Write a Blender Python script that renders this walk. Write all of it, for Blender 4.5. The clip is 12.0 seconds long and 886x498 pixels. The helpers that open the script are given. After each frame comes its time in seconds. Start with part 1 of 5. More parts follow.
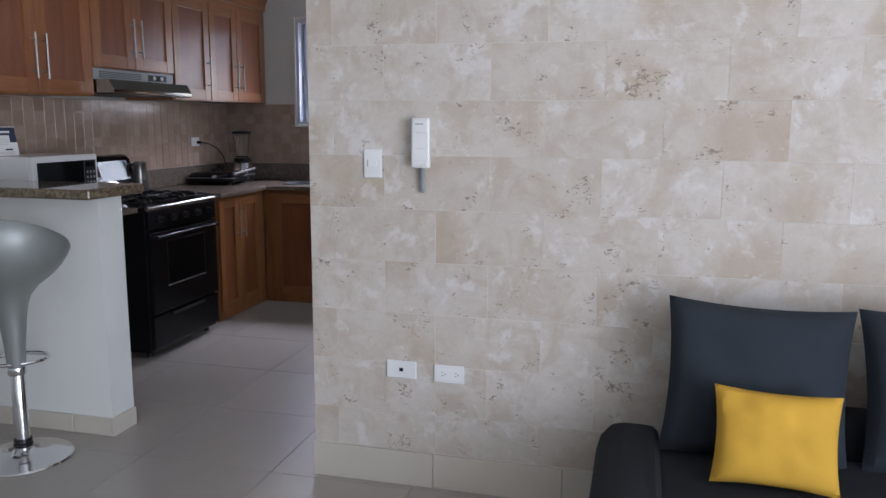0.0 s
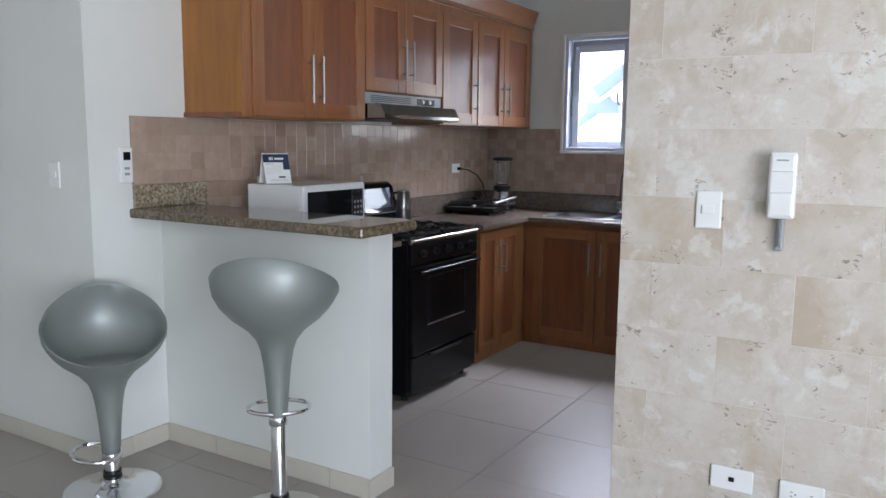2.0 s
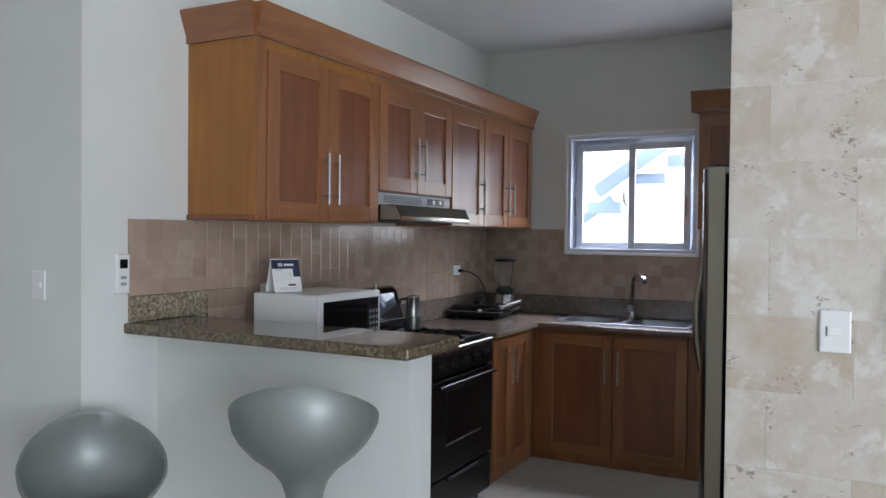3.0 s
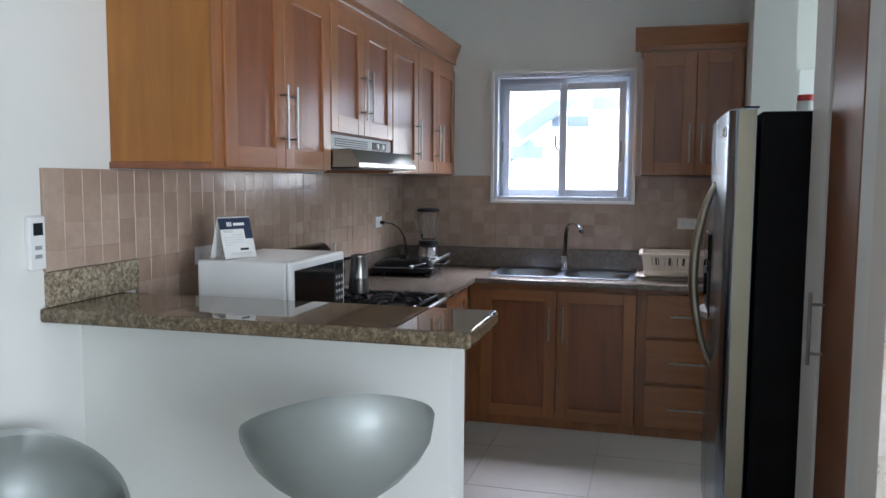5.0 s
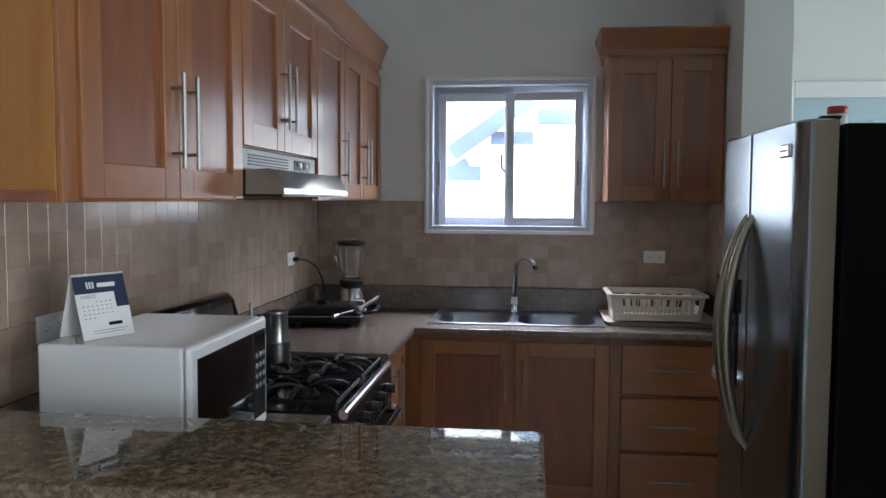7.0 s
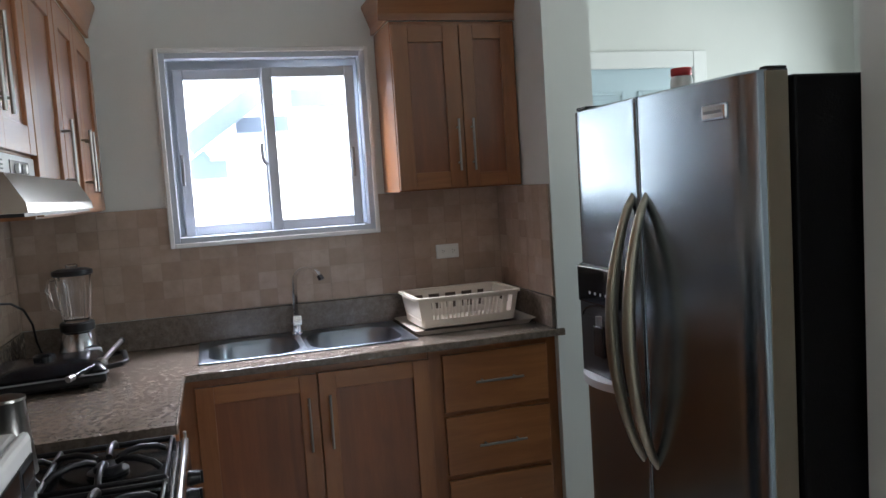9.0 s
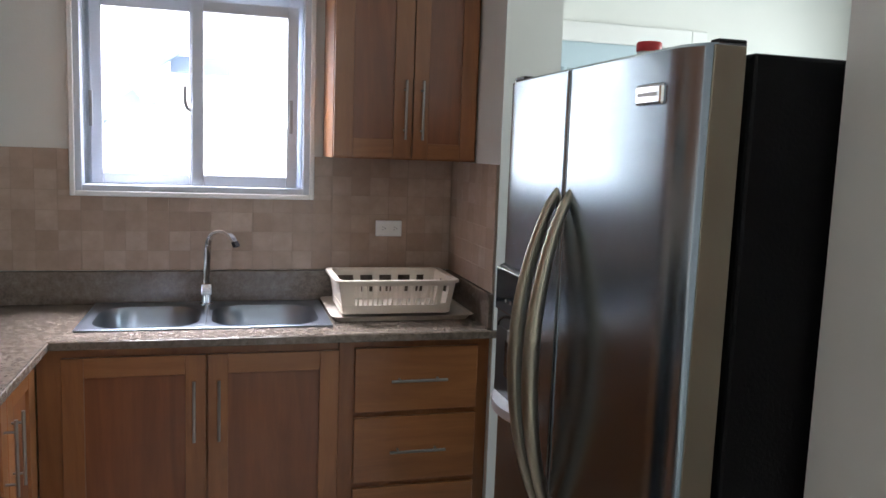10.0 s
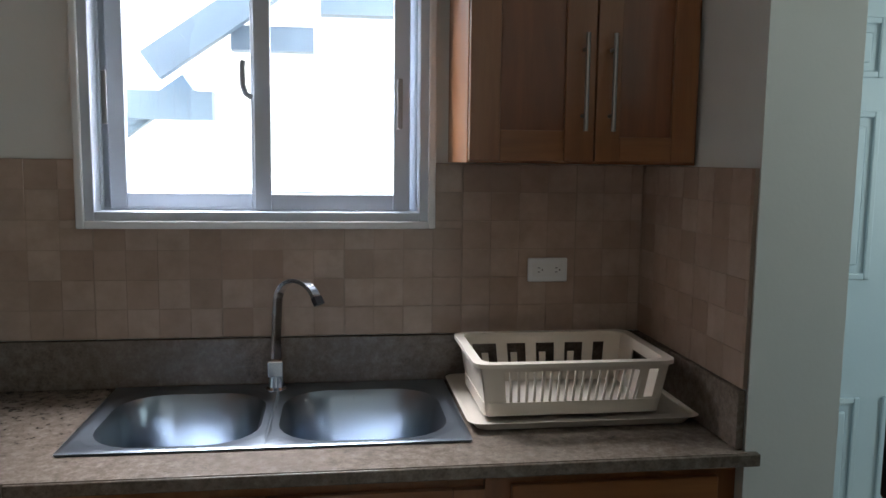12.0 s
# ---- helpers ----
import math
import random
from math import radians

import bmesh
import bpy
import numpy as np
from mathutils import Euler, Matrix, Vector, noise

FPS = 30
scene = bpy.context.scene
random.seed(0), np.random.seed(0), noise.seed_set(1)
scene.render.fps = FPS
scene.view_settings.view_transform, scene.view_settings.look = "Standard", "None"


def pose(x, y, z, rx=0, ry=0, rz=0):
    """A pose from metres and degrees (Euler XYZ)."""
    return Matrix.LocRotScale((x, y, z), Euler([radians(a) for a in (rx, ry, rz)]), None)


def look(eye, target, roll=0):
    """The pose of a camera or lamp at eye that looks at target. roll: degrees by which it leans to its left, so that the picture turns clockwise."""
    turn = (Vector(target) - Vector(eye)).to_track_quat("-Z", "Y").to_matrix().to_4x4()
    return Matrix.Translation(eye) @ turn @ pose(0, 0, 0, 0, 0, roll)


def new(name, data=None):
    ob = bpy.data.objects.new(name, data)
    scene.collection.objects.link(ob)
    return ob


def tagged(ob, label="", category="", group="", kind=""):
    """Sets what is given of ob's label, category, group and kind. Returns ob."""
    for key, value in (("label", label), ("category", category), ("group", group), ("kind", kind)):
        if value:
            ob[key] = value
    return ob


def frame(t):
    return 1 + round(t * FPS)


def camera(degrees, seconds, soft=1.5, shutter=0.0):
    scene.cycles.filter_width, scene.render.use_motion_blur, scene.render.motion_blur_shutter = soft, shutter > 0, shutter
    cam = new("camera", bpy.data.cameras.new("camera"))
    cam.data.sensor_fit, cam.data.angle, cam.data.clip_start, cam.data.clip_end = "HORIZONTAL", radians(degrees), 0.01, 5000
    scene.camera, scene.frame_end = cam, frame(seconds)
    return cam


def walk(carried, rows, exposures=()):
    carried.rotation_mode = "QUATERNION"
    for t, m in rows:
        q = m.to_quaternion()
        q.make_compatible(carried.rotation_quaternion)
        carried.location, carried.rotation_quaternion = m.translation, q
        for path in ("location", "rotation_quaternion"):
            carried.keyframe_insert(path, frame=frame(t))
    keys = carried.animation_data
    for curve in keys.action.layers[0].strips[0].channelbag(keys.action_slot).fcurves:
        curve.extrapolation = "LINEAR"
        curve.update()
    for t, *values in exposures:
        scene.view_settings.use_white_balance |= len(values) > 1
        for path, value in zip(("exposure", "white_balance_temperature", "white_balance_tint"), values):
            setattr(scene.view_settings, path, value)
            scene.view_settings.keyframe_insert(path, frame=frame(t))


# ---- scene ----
cam = camera(59.1, 12.0)
PATH = [
    (0, (0.496, 0.398, 1.426), (0.013, 2.311, 1.100), 0.3),
    (0.5, (0.453, 0.535, 1.451), (-0.417, 2.317, 1.188), 0.0),
    (1, (0.359, 0.624, 1.462), (-0.788, 2.239, 1.187), -0.8),
    (1.5, (0.208, 0.752, 1.452), (-0.934, 2.371, 1.182), 0.2),
    (2, (0.022, 0.859, 1.456), (-0.997, 2.557, 1.179), 0.6),
    (2.5, (-0.236, 0.913, 1.45), (-1.137, 2.689, 1.271), 1.4),
    (3, (-0.442, 0.993, 1.496), (-1.372, 2.763, 1.46), 0.6),
    (3.5, (-0.689, 0.985, 1.492), (-1.391, 2.851, 1.34), 0.4),
    (5.3, (-1.348, 1.331, 1.54), (-1.765, 3.279, 1.36), 0.3),
    (5.5, (-1.414, 1.394, 1.551), (-1.73, 3.361, 1.375), 0.0),
    (6, (-1.518, 1.627, 1.546), (-1.792, 3.6, 1.375), -0.0),
    (6.5, (-1.575, 1.844, 1.575), (-1.875, 3.817, 1.442), -0.1),
    (6.7, (-1.628, 1.932, 1.56), (-1.9, 3.91, 1.433), 0.1),
    (8.3, (-2.065, 2.655, 1.566), (-1.979, 4.649, 1.43), -0.1),
    (8.5, (-2.126, 2.723, 1.554), (-1.862, 4.701, 1.416), -1.0),
    (9, (-2.149, 2.822, 1.576), (-1.59, 4.735, 1.41), -3.7),
    (9.5, (-1.932, 2.964, 1.602), (-1.456, 4.897, 1.405), 0.3),
    (10, (-1.725, 3.139, 1.587), (-1.197, 5.053, 1.341), 2.1),
    (10.5, (-1.683, 3.328, 1.582), (-1.175, 5.247, 1.342), -0.2),
    (11, (-1.562, 3.613, 1.565), (-1.515, 5.602, 1.364), -0.0),
    (11.5, (-1.599, 3.96, 1.557), (-1.662, 5.946, 1.331), -0.0),
    (12, (-1.653, 4.342, 1.558), (-1.381, 6.31, 1.33), 0.7),
]
walk(cam, [(t, look(eye, target, roll)) for t, eye, target, roll in PATH], [(t, stops + 1.55, kelvin, tint) for t, stops, kelvin, tint in (
    (0.0, -0.15, 5940, 14), (0.5, -0.1, 5940, 14), (1.0, 0.2, 5940, 12), (1.5, 0.35, 5990, 9), (2.5, 0.3, 5990, 9), (3.0, 0.12, 5990, 8), (3.5, 0.12, 5990, 8), (5.5, 0.66, 5870, 6),
    (6.0, 0.68, 5870, 6), (6.5, 0.38, 5870, 6), (8.5, 0.19, 6150, 6), (9.0, 0.56, 6200, 6), (9.5, 0.64, 6250, 6), (10.0, 0.99, 6350, 8), (10.5, 1.14, 6350, 8), (11.0, 0.34, 6200, 5),
    (11.5, 0.18, 6300, 3), (12.0, 0.0, 6350, 1))])

# ---- world, sun and large lights ----
world = bpy.data.worlds.new("world")
scene.world = world
world.use_nodes = True
sky = world.node_tree.nodes.new("ShaderNodeTexSky")
sky.sky_type, sky.sun_disc = "NISHITA", False
sky.sun_elevation, sky.sun_rotation = radians(58), radians(170)
background = world.node_tree.nodes["Background"]
background.inputs["Strength"].default_value = 0.10
world.node_tree.links.new(sky.outputs["Color"], background.inputs["Color"])

sun = new("sun", bpy.data.lights.new("sun", "SUN"))
sun.data.energy, sun.data.angle, sun.data.color = 5.0, radians(0.5), (1.0, 0.95, 0.88)
sun.matrix_world = look((0.5, -3.0, 5.6), (0, 0, 0))


def sky_lamp(name, eye, target, w, h, power, color):
    """The sky's light, standing in an opening."""
    lamp = new(name, bpy.data.lights.new(name, "AREA"))
    lamp.data.shape, lamp.data.size, lamp.data.size_y = "RECTANGLE", w, h
    lamp.data.energy, lamp.data.color = power, color
    lamp.matrix_world = look(eye, target)
    return lamp


sky_lamp("balcony_light", (3.17, -0.6, 1.3), (0.0, -0.6, 1.2), 3.2, 2.1, 62, (0.87, 0.885, 0.945))
sky_lamp("kitchen_window_light", (-1.86, 7.35, 2.95), (-1.9, 5.2, 0.7), 2.3, 0.9, 142, (0.88, 0.87, 1.0))
# Added lamp in an assumed, unseen opening; it brightens the laundry door.
sky_lamp("laundry_fill_light", (1.42, 5.4, 1.75), (0.0, 5.4, 1.6), 1.2, 1.1, 6.0, (0.86, 0.96, 0.97))


# ---- materials ----
def shader(name, color, rough=0.5, metal=0.0, spec=0.5, coat=0.0):
    m = bpy.data.materials.new(name)
    m.use_nodes = True
    b = m.node_tree.nodes["Principled BSDF"]
    b.inputs["Base Color"].default_value = (*color, 1)
    b.inputs["Roughness"].default_value = rough
    b.inputs["Metallic"].default_value = metal
    b.inputs["Specular IOR Level"].default_value = spec
    b.inputs["Coat Weight"].default_value = coat
    b.inputs["Coat Roughness"].default_value = 0.22
    return m


def node(m, kind, **inputs):
    n = m.node_tree.nodes.new(kind)
    for key, value in inputs.items():
        n.inputs[key.replace("_", " ")].default_value = value
    return n


def link(m, a, b):
    m.node_tree.links.new(a, b)


def bsdf(m):
    return m.node_tree.nodes["Principled BSDF"]


def coords(m, scale=(1, 1, 1)):
    place = node(m, "ShaderNodeNewGeometry")
    mp = node(m, "ShaderNodeMapping")
    mp.inputs["Scale"].default_value = scale
    link(m, place.outputs["Position"], mp.inputs["Vector"])
    return mp.outputs["Vector"]


def noise_tex(m, vector, scale, detail=4.0, rough=0.55, distortion=0.0):
    n = node(m, "ShaderNodeTexNoise", Scale=scale, Detail=detail, Roughness=rough, Distortion=distortion)
    link(m, vector, n.inputs["Vector"])
    return n.outputs["Fac"]


def ramp(m, fac, stops):
    r = node(m, "ShaderNodeValToRGB")
    el = r.color_ramp.elements
    while len(el) < len(stops):
        el.new(0.5)
    for e, (p, c) in zip(el, stops):
        e.position, e.color = p, (*c, 1)
    link(m, fac, r.inputs["Fac"])
    return r.outputs["Color"]


def mixed(m, fac, a, b, mode="MIX"):
    n = node(m, "ShaderNodeMix")
    n.data_type, n.blend_type = "RGBA", mode
    for sock, value in ((n.inputs[0], fac), (n.inputs[6], a), (n.inputs[7], b)):
        if isinstance(value, (int, float)):
            sock.default_value = value
        elif isinstance(value, tuple):
            sock.default_value = (*value, 1)
        else:
            link(m, value, sock)
    return n.outputs[2]


def bump(m, height, strength, distance):
    n = node(m, "ShaderNodeBump", Strength=strength, Distance=distance)
    link(m, height, n.inputs["Height"])
    link(m, n.outputs["Normal"], bsdf(m).inputs["Normal"])


def rough_from(m, fac, low, high):
    r = node(m, "ShaderNodeMapRange", To_Min=low, To_Max=high)
    link(m, fac, r.inputs["Value"])
    link(m, r.outputs["Result"], bsdf(m).inputs["Roughness"])


def piece_random(m):
    return node(m, "ShaderNodeObjectInfo").outputs["Random"]


def paint(name, color, dirt, rough=0.6):
    m = shader(name, color, rough)
    v = coords(m)
    big = noise_tex(m, v, 1.3, 5)
    fine = noise_tex(m, v, 90, 3)
    link(m, mixed(m, ramp(m, big, [(0.35, (0, 0, 0)), (0.75, (1, 1, 1))]), color, dirt), bsdf(m).inputs["Base Color"])
    bump(m, fine, 0.12, 0.003)
    return m


wall_paint = paint("white_wall_paint", (0.72, 0.728, 0.695), (0.665, 0.672, 0.638))
ceiling_paint = paint("ceiling_paint", (0.8, 0.8, 0.8), (0.76, 0.76, 0.77), 0.75)
trim_paint = paint("white_trim_paint", (0.8, 0.8, 0.79), (0.74, 0.74, 0.72), 0.35)
outside_paint = paint("outside_wall_paint", (0.85, 0.85, 0.83), (0.8, 0.8, 0.78), 0.8)


def wood(name, light, dark, along="z", rough=0.36, coat=0.6):
    """Stained timber, its grain along one axis."""
    m = shader(name, light, rough, coat=coat)
    bsdf(m).inputs["Coat Roughness"].default_value = 0.2
    k = {"z": (1, 1, 0.09), "y": (1, 0.09, 1), "x": (0.09, 1, 1)}[along]
    v = coords(m, k)
    fig = noise_tex(m, v, 11, 6, 0.6, 1.4)
    fine = noise_tex(m, v, 130, 3, 0.6)
    patch = noise_tex(m, coords(m), 2.2, 3)
    c = ramp(m, fig, [(0.3, dark), (0.62, light)])
    c = mixed(m, ramp(m, fine, [(0.4, (0.0, 0.0, 0.0)), (0.75, (0.35, 0.35, 0.35))]), c, dark)
    c = mixed(m, ramp(m, patch, [(0.35, (0, 0, 0)), (0.75, (0.4, 0.4, 0.4))]), c, tuple(x * 0.72 for x in dark))
    link(m, c, bsdf(m).inputs["Base Color"])
    bump(m, fine, 0.06, 0.001)
    rough_from(m, fig, rough - 0.06, rough + 0.08)
    return m


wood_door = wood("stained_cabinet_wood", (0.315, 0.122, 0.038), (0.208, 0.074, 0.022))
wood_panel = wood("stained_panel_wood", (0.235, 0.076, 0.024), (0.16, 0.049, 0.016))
wood_rail = wood("stained_drawer_wood", (0.315, 0.122, 0.038), (0.208, 0.074, 0.022), "x")
wood_rail_y = wood("stained_rail_wood", (0.315, 0.122, 0.038), (0.208, 0.074, 0.022), "y")
wood_honey = wood("honey_plywood", (0.37, 0.155, 0.026), (0.265, 0.1, 0.015), "z", 0.42, 0.15)
wood_closet = wood("glossy_closet_wood", (0.27, 0.105, 0.045), (0.18, 0.062, 0.025), "z", 0.3)
frame_wood = wood("dark_picture_frame", (0.02, 0.011, 0.008), (0.01, 0.006, 0.005), "z", 0.45)
bsdf(frame_wood).inputs["Coat Weight"].default_value = 0.0
bsdf(frame_wood).inputs["Specular IOR Level"].default_value = 0.12


def granite(name, stops, scale, rough, spots=0.75, flecks=0.55, swirl=0.6):
    m = shader(name, stops[1][1], rough, coat=0.15)
    v = coords(m)
    c = ramp(m, noise_tex(m, v, scale, 7, 0.76, swirl), stops)
    vor = node(m, "ShaderNodeTexVoronoi", Scale=scale * 1.7)
    link(m, v, vor.inputs["Vector"])
    spot = ramp(m, vor.outputs["Distance"], [(0.16, (spots, spots, spots)), (0.34, (0, 0, 0))])
    c = mixed(m, spot, c, tuple(x * 0.35 for x in stops[0][1]))
    pale = ramp(m, noise_tex(m, v, scale * 0.55, 3), [(0.56, (0, 0, 0)), (0.68, (flecks, flecks, flecks))])
    c = mixed(m, pale, c, stops[2][1])
    link(m, c, bsdf(m).inputs["Base Color"])
    rough_from(m, noise_tex(m, v, 60, 3), rough * 0.85, rough * 1.2)
    return m


bar_granite = granite("beige_brown_granite", [(0.34, (0.045, 0.032, 0.018)), (0.52, (0.13, 0.1, 0.062)), (0.68, (0.29, 0.235, 0.155))], 62, 0.025, 0.4, 0.5, 0.35)
bar_edge = granite("granite_cut_edge", [(0.36, (0.05, 0.036, 0.022)), (0.5, (0.24, 0.19, 0.125)), (0.64, (0.52, 0.46, 0.34))], 62, 0.4, 0.4, 0.6, 0.35)
counter_granite = granite("grey_brown_granite", [(0.3, (0.085, 0.065, 0.05)), (0.52, (0.16, 0.125, 0.098)), (0.74, (0.25, 0.205, 0.166))], 46, 0.24, 0.2, 0.25, 0.1)

floor_mat = shader("beige_porcelain_tile", (0.4, 0.37, 0.34), 0.33)
v = coords(floor_mat)
c = mixed(floor_mat, noise_tex(floor_mat, v, 3.0, 3), (0.325, 0.3, 0.262), (0.39, 0.36, 0.315))
c = mixed(floor_mat, piece_random(floor_mat), c, mixed(floor_mat, 0.5, c, (0.34, 0.31, 0.28)))
link(floor_mat, c, bsdf(floor_mat).inputs["Base Color"])
grout_floor = paint("floor_grout", (0.26, 0.24, 0.21), (0.2, 0.18, 0.16), 0.9)

skirt_mat = paint("beige_skirting_tile", (0.55, 0.51, 0.435), (0.49, 0.455, 0.385), 0.35)

tile_mat = shader("tan_ceramic_tile", (0.45, 0.32, 0.25), 0.2)
v = coords(tile_mat)
c = ramp(tile_mat, piece_random(tile_mat), [(0.0, (0.365, 0.262, 0.2)), (0.5, (0.43, 0.315, 0.245)), (1.0, (0.485, 0.37, 0.292))])
c = mixed(tile_mat, ramp(tile_mat, noise_tex(tile_mat, v, 16, 6, 0.65), [(0.35, (0, 0, 0)), (0.75, (0.5, 0.5, 0.5))]), c, (0.25, 0.18, 0.135))
link(tile_mat, c, bsdf(tile_mat).inputs["Base Color"])
rough_from(tile_mat, noise_tex(tile_mat, v, 20, 3), 0.09, 0.2)
bump(tile_mat, noise_tex(tile_mat, v, 30, 3), 0.08, 0.004)
tile_grout = paint("tile_grout", (0.34, 0.26, 0.2), (0.3, 0.225, 0.172), 0.85)

stone = shader("travertine", (0.62, 0.55, 0.45), 0.5)
v = coords(stone)
rnd = piece_random(stone)
shift = node(stone, "ShaderNodeVectorMath")
shift.operation = "MULTIPLY_ADD"
link(stone, rnd, shift.inputs[0])
shift.inputs[1].default_value = (37.0, 11.0, 23.0)
link(stone, v, shift.inputs[2])
sv = shift.outputs["Vector"]
cloud = noise_tex(stone, sv, 6.5, 9, 0.7, 0.25)
c = ramp(stone, cloud, [(0.3, (0.43, 0.365, 0.295)), (0.44, (0.53, 0.48, 0.415)), (0.56, (0.59, 0.55, 0.495)), (0.7, (0.64, 0.615, 0.575))])
c = mixed(stone, 0.42, c, ramp(stone, rnd, [(0, (0.5, 0.44, 0.365)), (0.5, (0.59, 0.545, 0.48)), (1, (0.64, 0.61, 0.56))]))
stain = ramp(stone, noise_tex(stone, sv, 3.4, 6, 0.6, 0.2), [(0.5, (0, 0, 0)), (0.64, (0.75, 0.75, 0.75))])
c = mixed(stone, stain, c, (0.43, 0.345, 0.245))
grain = ramp(stone, noise_tex(stone, sv, 170, 3, 0.6), [(0.35, (0, 0, 0)), (0.7, (0.3, 0.3, 0.3))])
c = mixed(stone, grain, c, (0.5, 0.45, 0.39))
pit_v = node(stone, "ShaderNodeMapping")
pit_v.inputs["Scale"].default_value = (1, 1, 1.7)
link(stone, sv, pit_v.inputs["Vector"])
streak = ramp(stone, noise_tex(stone, sv, 7.5, 6, 0.62, 0.6), [(0.5, (0, 0, 0)), (0.62, (0.45, 0.45, 0.45))])
c = mixed(stone, streak, c, (0.41, 0.33, 0.245))
pits = noise_tex(stone, pit_v.outputs["Vector"], 48, 4, 0.62, 0.9)
zone = noise_tex(stone, sv, 9.0, 4)
mul = node(stone, "ShaderNodeMath")
mul.operation = "MULTIPLY"
link(stone, pits, mul.inputs[0])
link(stone, zone, mul.inputs[1])
pit = ramp(stone, mul.outputs[0], [(0.36, (0, 0, 0)), (0.39, (0.85, 0.85, 0.85))])
white = ramp(stone, noise_tex(stone, sv, 8.0, 7, 0.66, 0.3), [(0.56, (0, 0, 0)), (0.63, (0.6, 0.6, 0.6))])
c = mixed(stone, white, c, (0.68, 0.665, 0.635))
mottle = ramp(stone, noise_tex(stone, sv, 26, 8, 0.72, 0.4), [(0.48, (0, 0, 0)), (0.66, (0.32, 0.32, 0.32))])
c = mixed(stone, mottle, c, (0.45, 0.395, 0.33))
fleck = ramp(stone, noise_tex(stone, sv, 34, 5, 0.6, 0.8), [(0.62, (0, 0, 0)), (0.7, (0.3, 0.3, 0.3))])
c = mixed(stone, fleck, c, (0.7, 0.69, 0.66))
c = mixed(stone, pit, c, (0.24, 0.18, 0.13))
link(stone, c, bsdf(stone).inputs["Base Color"])
inv = node(stone, "ShaderNodeInvert")
link(stone, pit, inv.inputs["Color"])
bump(stone, inv.outputs["Color"], 0.3, 0.003)
rough_from(stone, cloud, 0.45, 0.62)
stone_joint = paint("travertine_joint", (0.7, 0.67, 0.62), (0.62, 0.59, 0.54), 0.9)


def steel(name, color, rough, along=(1, 1, 60)):
    m = shader(name, color, rough, 1.0)
    brush = noise_tex(m, coords(m, along), 18, 3)
    rough_from(m, brush, rough - 0.012, rough + 0.012)
    return m


fridge_steel = steel("brushed_fridge_steel", (0.28, 0.335, 0.385), 0.22, (3, 3, 400))
edge_steel = steel("fridge_edge_steel", (0.37, 0.345, 0.275), 0.33, (1, 1, 40))
sink_steel = steel("sink_steel", (0.37, 0.42, 0.48), 0.28, (20, 1, 1))
nickel = steel("brushed_nickel", (0.34, 0.33, 0.315), 0.3, (1, 1, 30))
hood_steel = steel("hood_steel", (0.27, 0.262, 0.235), 0.12, (1, 40, 1))
blender_silver = steel("blender_silver", (0.5, 0.51, 0.53), 0.22, (1, 1, 20))
pale_metal = shader("pale_metal", (0.66, 0.68, 0.7), 0.3, 0.7)
polished_panel = shader("polished_dark_glass", (0.16, 0.17, 0.19), 0.05, 0.9)
chrome = shader("chrome", (0.8, 0.81, 0.83), 0.12, 1.0)
aluminium = shader("white_aluminium", (0.56, 0.6, 0.66), 0.28)
black_enamel = shader("black_enamel", (0.008, 0.008, 0.009), 0.2, spec=0.3)
black_plastic = shader("black_plastic", (0.01, 0.01, 0.011), 0.4, spec=0.3)
cast_iron = shader("cast_iron", (0.007, 0.007, 0.008), 0.42, spec=0.35)
fridge_black = shader("textured_black_steel", (0.006, 0.006, 0.007), 0.42, spec=0.1)
bump(fridge_black, noise_tex(fridge_black, coords(fridge_black), 160, 2), 0.25, 0.002)
dark_glass = shader("dark_glass", (0.006, 0.007, 0.008), 0.06, spec=0.3)
white_plastic = shader("white_plastic", (0.76, 0.76, 0.75), 0.3)
white_enamel = shader("white_enamel", (0.74, 0.75, 0.74), 0.12)
# White door paint tinted blue: the cool daylight on it is in the colour.
blue_lit_paint = paint("blue_lit_door_paint", (0.52, 0.63, 0.69), (0.48, 0.59, 0.65), 0.35)
cream_plastic = shader("cream_plastic", (0.66, 0.585, 0.49), 0.38)
grey_plastic = shader("grey_plastic", (0.3, 0.31, 0.32), 0.4)
red_plastic = shader("red_plastic", (0.5, 0.02, 0.025), 0.35)
silver_paint = shader("silver_grey_abs", (0.25, 0.27, 0.258), 0.48, 0.35, coat=0.25)
bsdf(silver_paint).inputs["Coat Roughness"].default_value = 0.08
bump(silver_paint, noise_tex(silver_paint, coords(silver_paint), 9, 2), 0.04, 0.01)
navy_ink = shader("navy_ink", (0.02, 0.03, 0.07), 0.5)
paper = shader("white_paper", (0.78, 0.78, 0.76), 0.7)
glass = shader("clear_glass", (1, 1, 1), 0.0)
bsdf(glass).inputs["Transmission Weight"].default_value = 1.0
bsdf(glass).inputs["IOR"].default_value = 1.45


def cloth(name, color, scale=420):
    m = shader(name, color, 0.85)
    v = coords(m)
    weave = noise_tex(m, v, scale, 2)
    fold = noise_tex(m, v, 6, 4)
    link(m, mixed(m, ramp(m, fold, [(0.3, (0, 0, 0)), (0.75, (0.5, 0.5, 0.5))]), color, tuple(x * 0.65 for x in color)), bsdf(m).inputs["Base Color"])
    bump(m, weave, 0.25, 0.002)
    bsdf(m).inputs["Specular IOR Level"].default_value = 0.2
    return m


slate_cloth = cloth("slate_cloth", (0.03, 0.037, 0.046))
sofa_cloth = cloth("charcoal_cloth", (0.022, 0.024, 0.028))
yellow_cloth = cloth("yellow_cloth", (0.62, 0.36, 0.045))


